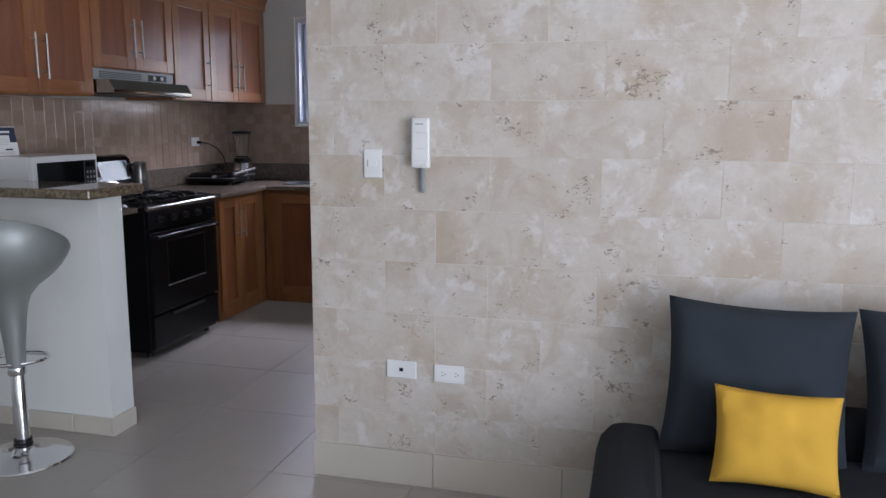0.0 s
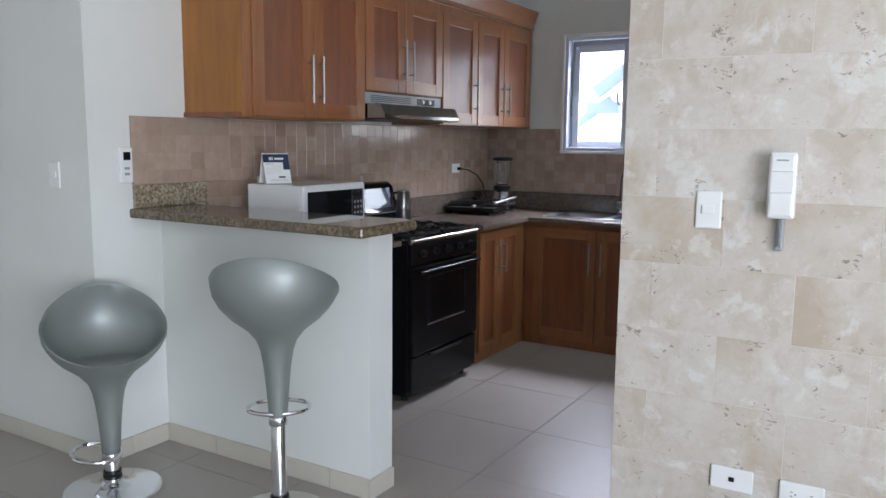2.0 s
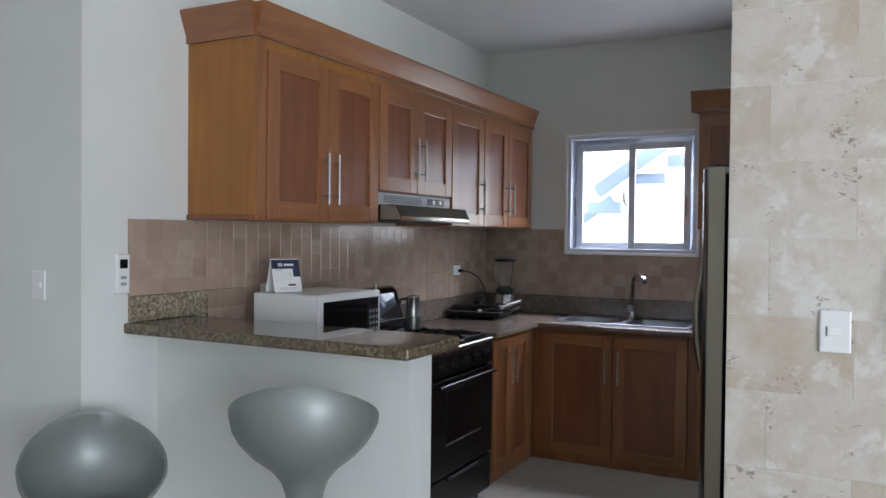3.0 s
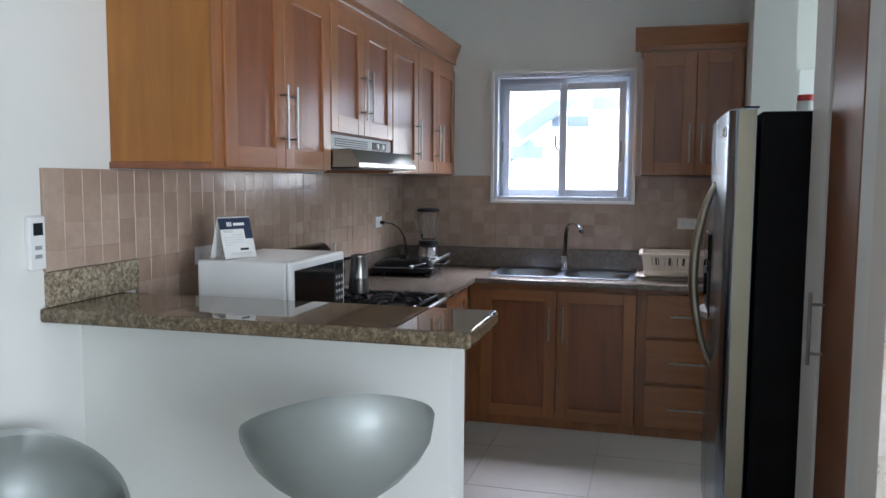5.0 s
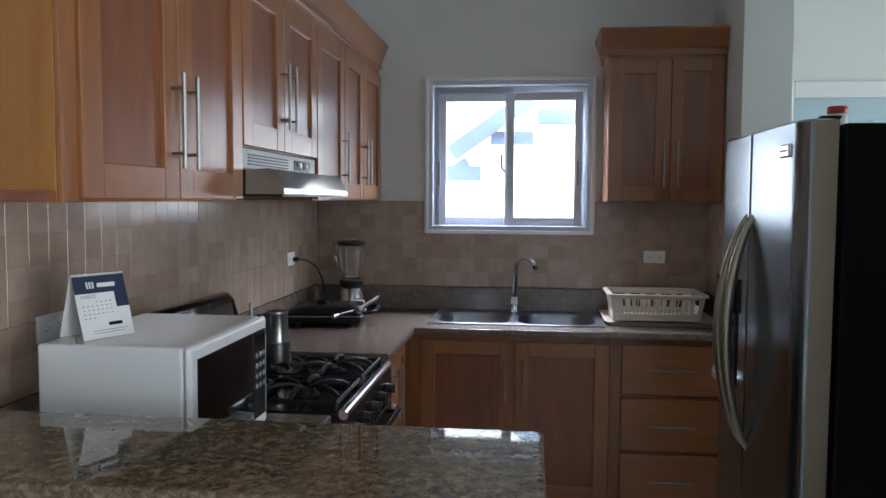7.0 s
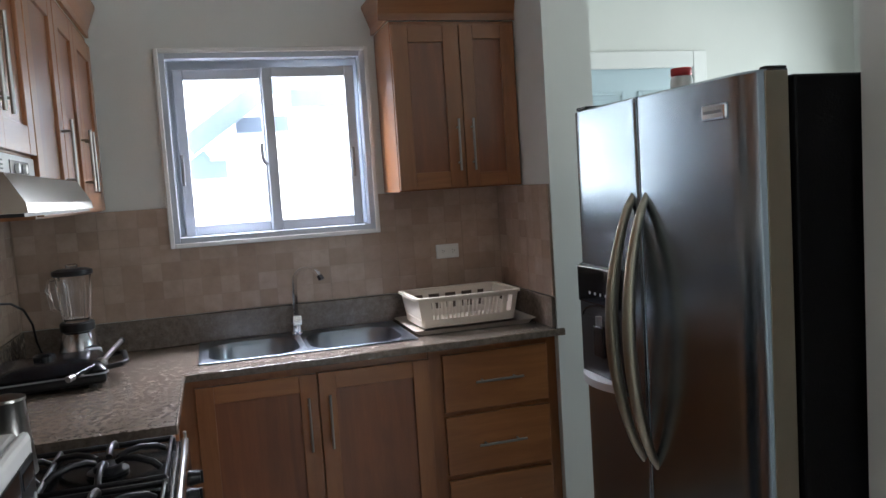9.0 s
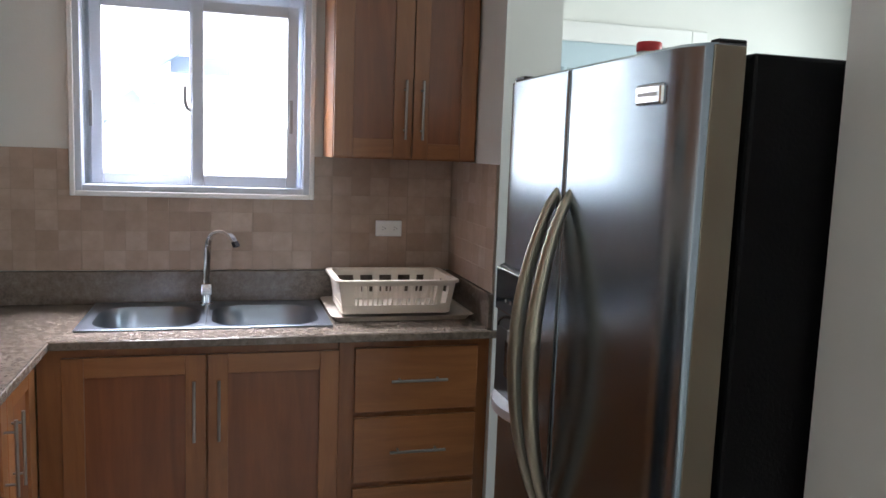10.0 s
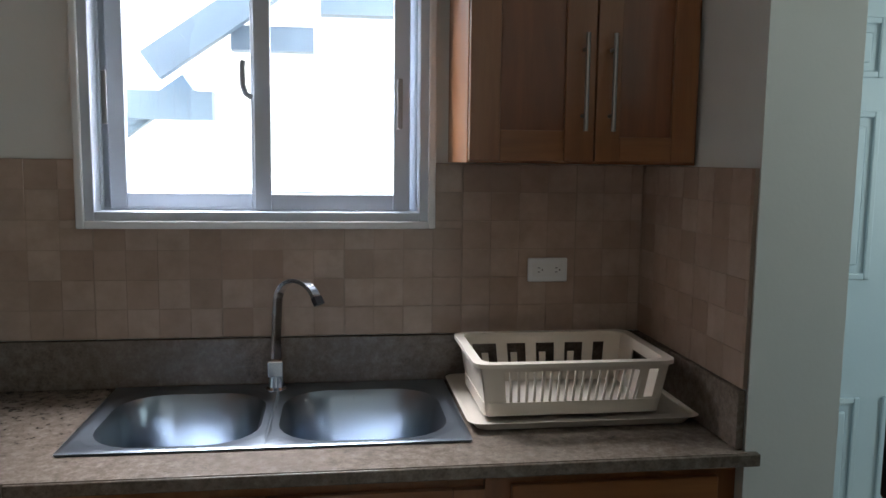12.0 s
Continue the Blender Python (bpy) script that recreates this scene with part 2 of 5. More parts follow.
# ---- shape helpers ----
def thing(name, loc, label, category, group=""):
    ob = new(name)
    ob.location = loc
    ob.empty_display_size = 0.1
    return tagged(ob, label, category, group)


def part(name, bm, material, parent=None, label="", smooth=False):
    """Links a bmesh, given in world places, as one mesh object, under a thing or a part."""
    me = bpy.data.meshes.new(name)
    bmesh.ops.recalc_face_normals(bm, faces=bm.faces)
    bm.to_mesh(me)
    bm.free()
    me.materials.append(material)
    if smooth:
        for p in me.polygons:
            p.use_smooth = True
        me.set_sharp_from_angle(angle=radians(40))
    ob = new(name, me)
    if parent:
        ob.parent = parent
        if parent.data is None:
            ob.matrix_parent_inverse = Matrix.Translation(-parent.location)
    if label:
        ob["label"] = label
    return ob


def setting(name, bm, material, label, category):
    return tagged(part(name, bm, material), label, category, kind="structure")


def box(a, b, bevel=0.0, bm=None, seg=2):
    """A box between two corners, its edges rounded."""
    own = bmesh.new()
    m = Matrix.Translation([(p + q) / 2 for p, q in zip(a, b)]) @ Matrix.Diagonal([abs(q - p) for p, q in zip(a, b)] + [1])
    bmesh.ops.create_cube(own, size=1, matrix=m)
    if bevel:
        bmesh.ops.bevel(own, geom=own.edges[:], offset=bevel, segments=seg, affect="EDGES", profile=0.5)
    return merge(bm, own) if bm else own


def merge(bm, other):
    me = bpy.data.meshes.new("merge")
    other.to_mesh(me)
    other.free()
    bm.from_mesh(me)
    bpy.data.meshes.remove(me)
    return bm


def boxes(*pairs, bevel=0.0):
    bm = bmesh.new()
    for a, b in pairs:
        box(a, b, bevel, bm)
    return bm


def rod(a, b, r, bm=None, seg=12, r2=None):
    """A round bar from a to b."""
    bm = bm or bmesh.new()
    a, b = Vector(a), Vector(b)
    m = Matrix.Translation((a + b) / 2) @ (b - a).to_track_quat("Z", "Y").to_matrix().to_4x4()
    bmesh.ops.create_cone(bm, cap_ends=True, segments=seg, radius1=r, radius2=r if r2 is None else r2, depth=(b - a).length, matrix=m)
    return bm


def sweep(points, r, bm=None, seg=10, closed=False, radii=None):
    """A tube along points."""
    bm = bm or bmesh.new()
    pts = [Vector(p) for p in points]
    n = len(pts)
    rings, side = [], None
    for i, p in enumerate(pts):
        d = (pts[(i + 1) % n] - pts[i - 1]) if closed else (pts[min(i + 1, n - 1)] - pts[max(i - 1, 0)])
        d.normalize()
        if side is None:
            side = d.orthogonal().normalized()
        side = (side - side.dot(d) * d).normalized()
        up = d.cross(side)
        rr = radii[i] if radii else r
        rings.append([bm.verts.new(p + rr * (math.cos(k) * side + math.sin(k) * up)) for k in (2 * math.pi * j / seg for j in range(seg))])
    for i in range(n if closed else n - 1):
        u, w = rings[i], rings[(i + 1) % n]
        for j in range(seg):
            bm.faces.new((u[j], u[(j + 1) % seg], w[(j + 1) % seg], w[j]))
    if not closed:
        bm.faces.new(rings[0])
        bm.faces.new(rings[-1])
    return bm


def lathe(center, profile, bm=None, seg=28, sx=1.0, sy=1.0):
    """Turns a profile of (radius, height) about the upright through center."""
    bm = bm or bmesh.new()
    cx, cy, cz = center
    rings = [[bm.verts.new((cx + sx * r * math.cos(a), cy + sy * r * math.sin(a), cz + h)) for a in (2 * math.pi * j / seg for j in range(seg))] for r, h in profile]
    for u, w in zip(rings, rings[1:]):
        for j in range(seg):
            bm.faces.new((u[j], u[(j + 1) % seg], w[(j + 1) % seg], w[j]))
    for ring in (rings[0], rings[-1]):
        bm.faces.new(ring)
    return bm


def facing(origin, way):
    """Local u (along), v (up), w (out of the face) to the world, for a front that faces +x, -y or -x."""
    u, w = {"+x": ((0, 1, 0), (1, 0, 0)), "-y": ((1, 0, 0), (0, -1, 0)), "-x": ((0, -1, 0), (-1, 0, 0))}[way]
    m = Matrix((u, (0, 0, 1), w)).transposed().to_4x4()
    return Matrix.Translation(origin) @ m


def ring_uv(u0, v0, u1, v1, w, z0, z1):
    """A flat rectangular frame in a front's own (u, v, out)."""
    return boxes(((u0, v0, z0), (u0 + w, v1, z1)), ((u1 - w, v0, z0), (u1, v1, z1)), ((u0 + w, v0, z0), (u1 - w, v0 + w, z1)), ((u0 + w, v1 - w, z0), (u1 - w, v1, z1)))


def placed(bm, m):
    bm.transform(m)
    return bm


def bar_handle(parent, m, a, b, out=0.032, r=0.0055, name="handle"):
    """A nickel bar on two posts, from a to b in the front's (u, v)."""
    (ua, va), (ub, vb) = a, b
    bm = rod((ua, va, out), (ub, vb, out), r)
    for k in (0.16, 0.84):
        p = (ua + (ub - ua) * k, va + (vb - va) * k)
        rod((*p, -0.001), (*p, out), r * 0.8, bm, 8)
    return part(name, placed(bm, m), nickel, parent, "brushed nickel bar handle", True)


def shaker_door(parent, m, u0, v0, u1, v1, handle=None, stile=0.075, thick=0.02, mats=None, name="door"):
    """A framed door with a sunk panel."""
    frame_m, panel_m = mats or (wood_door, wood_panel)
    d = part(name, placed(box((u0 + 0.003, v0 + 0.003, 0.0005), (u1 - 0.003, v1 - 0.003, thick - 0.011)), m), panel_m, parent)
    for a, b in ((u0, u0 + stile), (u1 - stile, u1)):
        part("stile", placed(box((a, v0, 0.0004), (b, v1, thick), 0.0022), m), frame_m, d)
    rail_m = wood_rail_y if abs(m[1][0]) > 0.5 else wood_rail
    for a, b in ((v0, v0 + stile), (v1 - stile, v1)):
        part("rail", placed(box((u0 + stile, a, 0.0004), (u1 - stile, b, thick - 0.0006), 0.0022), m), rail_m, d)
    if handle:
        bar_handle(d, m @ Matrix.Translation((0, 0, thick)), *handle)
    return d


# ---- the large structure ----
LEFT, BACK, STONE_Y, CEIL = -2.985, 6.553, 3.187, 2.9
WX0, WX1, WZ0, WZ1 = -2.32, -1.392, 1.38, 2.232          # kitchen window's opening
DX0, DX1, DZ = -0.34, 0.42, 2.13                           # laundry door's opening

wall_left = setting("wall_kitchen_left", box((LEFT - 0.15, 2.94, 0), (LEFT, BACK, CEIL)), wall_paint, "white painted plaster wall along the kitchen run", "wall")
wall_back = setting("wall_back", boxes(((LEFT - 0.15, BACK, 0), (WX0, BACK + 0.15, CEIL)), ((WX0, BACK, 0), (WX1, BACK + 0.15, WZ0)), ((WX0, BACK, WZ1), (WX1, BACK + 0.15, CEIL)),
                    ((WX1, BACK, 0), (DX0, BACK + 0.15, CEIL)), ((DX0, BACK, DZ), (DX1, BACK + 0.15, CEIL)), ((DX1, BACK, 0), (1.65, BACK + 0.15, CEIL))), wall_paint,
                    "white painted outer wall with the sink window", "wall")
setting("wall_picture", box((-6.0, 2.94, 0), (LEFT - 0.15, 3.09, CEIL)), wall_paint, "white painted living room wall with a picture", "wall")
wall_stub = setting("wall_stub", box((-0.747, 5.92, 0), (-0.525, BACK, CEIL)), wall_paint, "short white wall between worktop and laundry", "wall")
setting("wall_closet", boxes(((-0.72, 3.337, 0), (-0.55, 3.545, CEIL)), ((-0.72, 4.0, 0), (-0.55, 4.265, CEIL)), ((-0.72, 3.545, 2.3), (-0.55, 4.0, CEIL))), wall_paint,
        "white wall with a narrow closet door beside the fridge", "wall")
setting("closet_back", boxes(((-0.55, 3.337, 0), (0.2, 3.4, CEIL)), ((-0.55, 4.205, 0), (0.2, 4.265, CEIL)), ((0.2, 3.337, 0), (0.26, 4.265, CEIL))), wall_paint, "plain closet walls behind the fridge nook", "wall")
wall_stone = setting("wall_travertine", box((-0.738, 3.1885, 0), (3.2, 3.337, CEIL)), stone_joint, "travertine clad living room wall", "wall")
# The opening is never in view; added to hold the laundry lamp.
setting("wall_laundry", boxes(((1.5, 3.337, 0), (1.65, 4.8, CEIL)), ((1.5, 6.0, 0), (1.65, BACK, CEIL)), ((1.5, 4.8, 0), (1.65, 6.0, 1.2)), ((1.5, 4.8, 2.3), (1.65, 6.0, CEIL))), wall_paint,
        "white laundry wall with an added, unseen light opening", "wall")
setting("wall_living_left", box((-6.15, -2.6, 0), (-6.0, 3.09, CEIL)), wall_paint, "white living room wall", "wall")
setting("wall_living_right", boxes(((3.2, -2.6, 0), (3.35, -2.2, CEIL)), ((3.2, 1.0, 0), (3.35, 3.337, CEIL)), ((3.2, -2.2, 2.4), (3.35, 1.0, CEIL))), wall_paint, "white living room wall with a wide balcony opening", "wall")
setting("wall_living_back", box((-6.0, -2.6, 0), (3.2, -2.45, CEIL)), wall_paint, "white living room wall", "wall")
setting("ceiling", box((-6.15, -2.6, CEIL), (3.35, BACK + 0.15, CEIL + 0.15)), ceiling_paint, "flat white ceiling", "ceiling")
floor = setting("floor", box((-6.15, -2.6, -0.12), (3.35, BACK + 0.15, -0.004)), grout_floor, "beige porcelain tile floor", "floor")
half_wall = setting("half_wall", box((LEFT, 3.3, 0), (-1.777, 3.455, 1.092)), wall_paint, "white low wall carrying the breakfast bar", "wall")

# skirting of cut floor tile
def skirting(a, b, label="beige tile skirting along the wall"):
    return setting("baseboard", box(a, b, 0.003), skirt_mat, label, "baseboard")


x = LEFT
while x < -1.782:
    skirting((x + 0.001, 3.288, 0), (min(x + 0.333, -1.778), 3.2995, 0.085))
    x += 0.335
skirting((-1.7765, 3.288, 0), (-1.765, 3.455, 0.085))
skirting((LEFT + 0.0005, 2.93, 0), (LEFT + 0.012, 3.09, 0.085))
skirting((LEFT + 0.0005, 3.092, 0), (LEFT + 0.012, 3.287, 0.085))
for k in range(5):
    skirting((-3.0 - 0.6 * (k + 1) + 0.002 + 0.012, 2.928, 0), (-3.0 - 0.6 * k + 0.012, 2.9395, 0.085))
for k in range(7):
    skirting((-0.74 + 0.5 * k, 3.172, 0), (-0.742 + 0.5 * (k + 1), 3.1865, 0.14), "pale stone skirting under the travertine")

# outside: ground, neighbour's wall and eaves
ground_mat = paint("pale_concrete", (0.6, 0.59, 0.56), (0.5, 0.49, 0.46), 0.9)
bm = bmesh.new()
bmesh.ops.create_grid(bm, x_segments=1, y_segments=1, size=400, matrix=Matrix.Translation((0, 0, -0.125)))
setting("ground", bm, ground_mat, "pale concrete ground outside", "ground")

# ---- kitchen window ----
win = tagged(new("window_1"), "white aluminium sliding window over the sink", "window", kind="structure")
win.location = (-1.855, BACK, 1.36)


def ring(x0, z0, x1, z1, w, y0, y1, bevel=0.003):
    return boxes(((x0, y0, z0), (x0 + w, y1, z1)), ((x1 - w, y0, z0), (x1, y1, z1)), ((x0 + w, y0, z0), (x1 - w, y1, z0 + w)), ((x0 + w, y0, z1 - w), (x1 - w, y1, z1)), bevel=bevel)


part("casing", ring(-2.338, 1.362, -1.374, 2.25, 0.021, BACK - 0.03, BACK - 0.0005, 0.004), trim_paint, win, "white painted casing")
part("window_frame", ring(WX0 + 0.001, WZ0 + 0.001, WX1 - 0.001, WZ1 - 0.001, 0.027, BACK - 0.02, BACK + 0.09), aluminium, win)
part("track", ring(WX0 + 0.029, WZ0 + 0.029, WX1 - 0.029, WZ1 - 0.029, 0.055, BACK + 0.076, BACK + 0.089, 0.001), aluminium, win, "recessed sliding track")
part("track_fin", ring(WX0 + 0.0285, WZ0 + 0.0285, WX1 - 0.0285, WZ1 - 0.0285, 0.007, BACK + 0.041, BACK + 0.044, 0.0005), aluminium, win)
for k, (x0, x1, y0) in enumerate(((WX0 + 0.052, -1.84, BACK + 0.045), (-1.875, WX1 - 0.052, BACK + 0.012))):
    sash = part("sash", ring(x0, WZ0 + 0.03, x1, WZ1 - 0.067, 0.046, y0, y0 + 0.028), aluminium, win)
    pane = part("pane", box((x0 + 0.042, y0 + 0.012, WZ0 + 0.072), (x1 - 0.042, y0 + 0.017, WZ1 - 0.109)), glass, sash)
    pane.visible_shadow = False
hook = [(-1.88, BACK + 0.004, 1.72), (-1.893, BACK - 0.006, 1.728), (-1.9, BACK - 0.012, 1.75), (-1.901, BACK - 0.014, 1.8), (-1.898, BACK - 0.012, 1.815)]
part("latch", sweep(hook, 0.008, seg=8), grey_plastic, win, "small hooked window latch", True)
part("pull", box((-2.262, BACK - 0.026, 1.64), (-2.248, BACK - 0.019, 1.78), 0.003), grey_plastic, win)
part("pull", box((-1.48, BACK + 0.002, 1.64), (-1.466, BACK + 0.0115, 1.78), 0.003), grey_plastic, win)

# ---- laundry door ----
door1 = tagged(new("door_1"), "white panelled door in the laundry", "door", kind="structure")
door1.location = (0.04, BACK, 0)
part("door_frame", boxes(((DX0 - 0.07, BACK - 0.025, 0), (DX0 + 0.015, BACK - 0.0005, DZ + 0.075)), ((DX1 - 0.015, BACK - 0.025, 0), (DX1 + 0.07, BACK - 0.0005, DZ + 0.075)),
     ((DX0 + 0.015, BACK - 0.025, DZ - 0.015), (DX1 - 0.015, BACK - 0.0005, DZ + 0.075)), bevel=0.006), trim_paint, door1)
leaf = part("leaf", box((DX0 + 0.004, BACK + 0.012, 0.01), (DX1 - 0.004, BACK + 0.052, DZ - 0.004), 0.003), blue_lit_paint, door1, "white painted leaf, tinted blue for cool daylight")
for x0 in (DX0 + 0.1, DX0 + 0.42):
    for z0, z1 in ((0.2, 0.82), (1.2, 1.72), (1.82, 2.0)):
        bm = ring(x0, z0, x0 + 0.24, z1, 0.02, BACK + 0.002, BACK + 0.0118, 0.004)
        box((x0 + 0.045, BACK + 0.004, z0 + 0.045), (x0 + 0.195, BACK + 0.0118, z1 - 0.045), 0.006, bm)
        part("moulding", bm, blue_lit_paint, leaf)
part("door_handle", sweep([(DX1 - 0.06, BACK + 0.012, 1.0), (DX1 - 0.06, BACK - 0.04, 1.0), (DX1 - 0.17, BACK - 0.04, 1.0)], 0.009), nickel, door1)

# ---- closet door ----
closet = thing("closet_door", (-0.72, 3.77, 0), "glossy red-brown wooden closet door, shut", "door")
M = facing((-0.712, 3.995, 0), "-x")
part("jamb", placed(boxes(((0.0, 0.0, -0.16), (0.02, 2.295, 0.0)), ((0.425, 0.0, -0.16), (0.445, 2.295, 0.0)), ((0.02, 2.275, -0.16), (0.425, 2.295, 0.0)), bevel=0.002), M), frame_wood, closet, "dark stained jamb")
leaf = part("leaf", placed(box((0.022, 0.012, -0.03), (0.415, 2.27, 0.004), 0.003), M), wood_closet, closet)
bar_handle(leaf, M @ Matrix.Translation((0, 0, 0.004)), (0.05, 0.93), (0.05, 1.165), 0.042, 0.006)

# ---- breakfast bar ----
bar = thing("breakfast_bar", (-2.34, 3.31, 1.092), "polished beige-brown granite breakfast bar top", "countertop")
part("slab", box((LEFT + 0.001, 3.127, 1.093), (-1.685, 3.5, 1.135), 0.009, seg=3), bar_granite, bar)
part("upstand", box((LEFT + 0.001, 3.15, 1.136), (LEFT + 0.02, 3.57, 1.24), 0.003), bar_edge, bar, "speckled granite upstand")

# ---- worktops ----
SX0, SX1, SY0, SY1 = -2.225, -1.37, 6.058, 6.5
TOP = 0.918
worktop = thing("worktop", (-1.5, 6.25, TOP - 0.028), "grey-brown granite worktop turning the corner", "countertop")
xs = [LEFT + 0.001, -2.305, SX0, SX1, -0.749]
ys = [5.222, 5.906, SY0, SY1, BACK - 0.001]
bm = bmesh.new()
grid = {(i, j): bm.verts.new((x, y, TOP)) for i, x in enumerate(xs) for j, y in enumerate(ys)}
for i in range(4):
    for j in range(4):
        if (i > 0 and j == 0) or (i == 2 and j == 2):
            continue
        bm.faces.new((grid[i, j], grid[i + 1, j], grid[i + 1, j + 1], grid[i, j + 1]))
bmesh.ops.delete(bm, geom=[w for w in bm.verts if not w.link_faces], context="VERTS")
down = bmesh.ops.extrude_face_region(bm, geom=bm.faces[:])
bmesh.ops.translate(bm, verts=[g for g in down["geom"] if isinstance(g, bmesh.types.BMVert)], vec=(0, 0, -0.028))
part("slab", bm, counter_granite, worktop)
part("edge", boxes(((-2.3048, 5.222, TOP - 0.03), (-2.298, 5.8985, TOP - 0.001)), ((-2.298, 5.8985, TOP - 0.03), (-0.72, 5.9055, TOP - 0.001)), ((-0.749, 5.9057, TOP - 0.03), (-0.72, 5.9195, TOP - 0.001)), bevel=0.003), counter_granite, worktop)
part("upstand", boxes(((LEFT + 0.001, 5.222, TOP + 0.001), (LEFT + 0.02, BACK - 0.021, TOP + 0.137)), ((LEFT + 0.001, BACK - 0.02, TOP + 0.001), (-0.769, BACK - 0.001, TOP + 0.137)),
     ((-0.768, 5.925, TOP + 0.001), (-0.749, BACK - 0.001, TOP + 0.137)), bevel=0.003), counter_granite, worktop, "granite upstand")
short_top = thing("worktop", (-2.64, 3.87, TOP - 0.0295), "short granite worktop between bar and stove", "countertop")
part("slab", box((LEFT + 0.001, 3.456, TOP - 0.0295), (-2.3, 4.3, TOP), 0.004), counter_granite, short_top)
part("upstand", box((LEFT + 0.001, 3.58, TOP + 0.001), (LEFT + 0.02, 4.215, TOP + 0.137), 0.003), counter_granite, short_top)


# ---- cabinets ----
def carcass(parent, a, b, material):
    return part("body", box(a, b, 0.002), material, parent)


G = "upper cabinets of the kitchen run"
cab = thing("wall_cabinet", (-2.79, 3.92, 1.55), "honey and red-brown wooden wall cabinet, two doors shut", "cabinet", G)
carcass(cab, (LEFT + 0.001, 3.462, 1.55), (-2.609, 4.368, 2.3), wood_honey)
M = facing((-2.608, 0, 0), "+x")
part("bottom_rail", box((LEFT + 0.002, 3.453, 1.5495), (-2.61, 3.4615, 1.572), 0.002), wood_panel, cab, "dark strip along the foot of the end panel")
part("face_frame", placed(box((3.462, 1.55, 0.0), (3.515, 2.3, 0.012), 0.002), M), wood_door, cab)
shaker_door(cab, M, 3.517, 1.556, 3.938, 2.255, ((3.9, 1.63), (3.9, 1.862)))
shaker_door(cab, M, 3.942, 1.556, 4.364, 2.255, ((3.978, 1.63), (3.978, 1.862)))

cab = thing("wall_cabinet", (-2.79, 4.78, 1.717), "short red-brown wooden cabinet above the range hood", "cabinet", G)
carcass(cab, (LEFT + 0.001, 4.371, 1.717), (-2.609, 5.184, 2.3), wood_door)
shaker_door(cab, M, 4.376, 1.722, 4.764, 2.255, ((4.728, 1.795), (4.728, 2.025)))
shaker_door(cab, M, 4.768, 1.722, 5.18, 2.255, ((4.806, 1.795), (4.806, 2.025)))

cab = thing("wall_cabinet", (-2.79, 5.42, 1.55), "narrow red-brown wooden wall cabinet with one door", "cabinet", G)
carcass(cab, (LEFT + 0.001, 5.187, 1.55), (-2.609, 5.648, 2.3), wood_door)
shaker_door(cab, M, 5.192, 1.556, 5.645, 2.255, ((5.602, 1.63), (5.602, 1.86)))

cab = thing("wall_cabinet", (-2.79, 6.1, 1.55), "red-brown wooden corner wall cabinet, two doors shut", "cabinet", G)
carcass(cab, (LEFT + 0.001, 5.651, 1.55), (-2.609, BACK - 0.002, 2.3), wood_door)
shaker_door(cab, M, 5.655, 1.556, 6.045, 2.255, ((6.005, 1.63), (6.005, 1.86)))
shaker_door(cab, M, 6.049, 1.556, 6.5, 2.255, ((6.09, 1.63), (6.09, 1.86)))


def crown(a, b, out):
    """A slanted cornice board over a run of cabinets."""
    bm = bmesh.new()
    prof = [(0.0, 0.0), (0.014, 0.0), (0.014, 0.03), (0.05, 0.125), (0.05, 0.135), (0.0, 0.135)]
    ends = []
    for p in (a, b):
        ends.append([bm.verts.new((p[0] + out[0] * d, p[1] + out[1] * d, p[2] + h)) for d, h in prof])
    for i in range(len(prof)):
        j = (i + 1) % len(prof)
        bm.faces.new((ends[0][i], ends[0][j], ends[1][j], ends[1][i]))
    bm.faces.new(ends[0])
    bm.faces.new(ends[1])
    return bm


corn = thing("cornice", (-2.6, 5.0, 2.3), "red-brown wooden cornice on the wall cabinets", "trim")
part("front_board", crown((-2.607, 3.455, 2.301), (-2.607, BACK - 0.002, 2.301), (1, 0)), wood_rail_y, corn)
part("end_board", crown((LEFT + 0.002, 3.462, 2.301), (-2.607, 3.462, 2.301), (0, -1)), wood_rail, corn)

cab = thing("wall_cabinet", (-1.05, 6.38, 1.55), "red-brown wooden wall cabinet beside the window, two doors", "cabinet")
carcass(cab, (-1.337, 6.232, 1.55), (-0.749, BACK - 0.001, 2.3), wood_door)
M = facing((0, 6.231, 0), "-y")
shaker_door(cab, M, -1.334, 1.556, -1.024, 2.28, ((-1.056, 1.63), (-1.056, 1.862)))
shaker_door(cab, M, -1.02, 1.556, -0.762, 2.28, ((-0.987, 1.63), (-0.987, 1.862)), stile=0.062)
corn = thing("cornice", (-1.05, 6.22, 2.3), "red-brown wooden cornice beside the window", "trim")
part("front_board", crown((-1.385, 6.229, 2.301), (-0.749, 6.229, 2.301), (0, -1)), wood_rail, corn)
part("end_board", crown((-1.338, 6.229, 2.301), (-1.338, BACK - 0.002, 2.301), (-1, 0)), wood_rail_y, corn)

G = "base cabinets under the worktop"
cab = thing("base_cabinet", (-2.66, 5.57, 0), "red-brown wooden base cabinet beside the stove", "cabinet", G)
carcass(cab, (LEFT + 0.02, 5.235, 0.0), (-2.352, 5.948, TOP - 0.03), wood_door)
M = facing((-2.351, 0, 0), "+x")
shaker_door(cab, M, 5.25, 0.07, 5.518, 0.862, ((5.482, 0.575), (5.482, 0.8)), stile=0.06)
shaker_door(cab, M, 5.522, 0.07, 5.83, 0.862, ((5.562, 0.575), (5.562, 0.8)), stile=0.06)

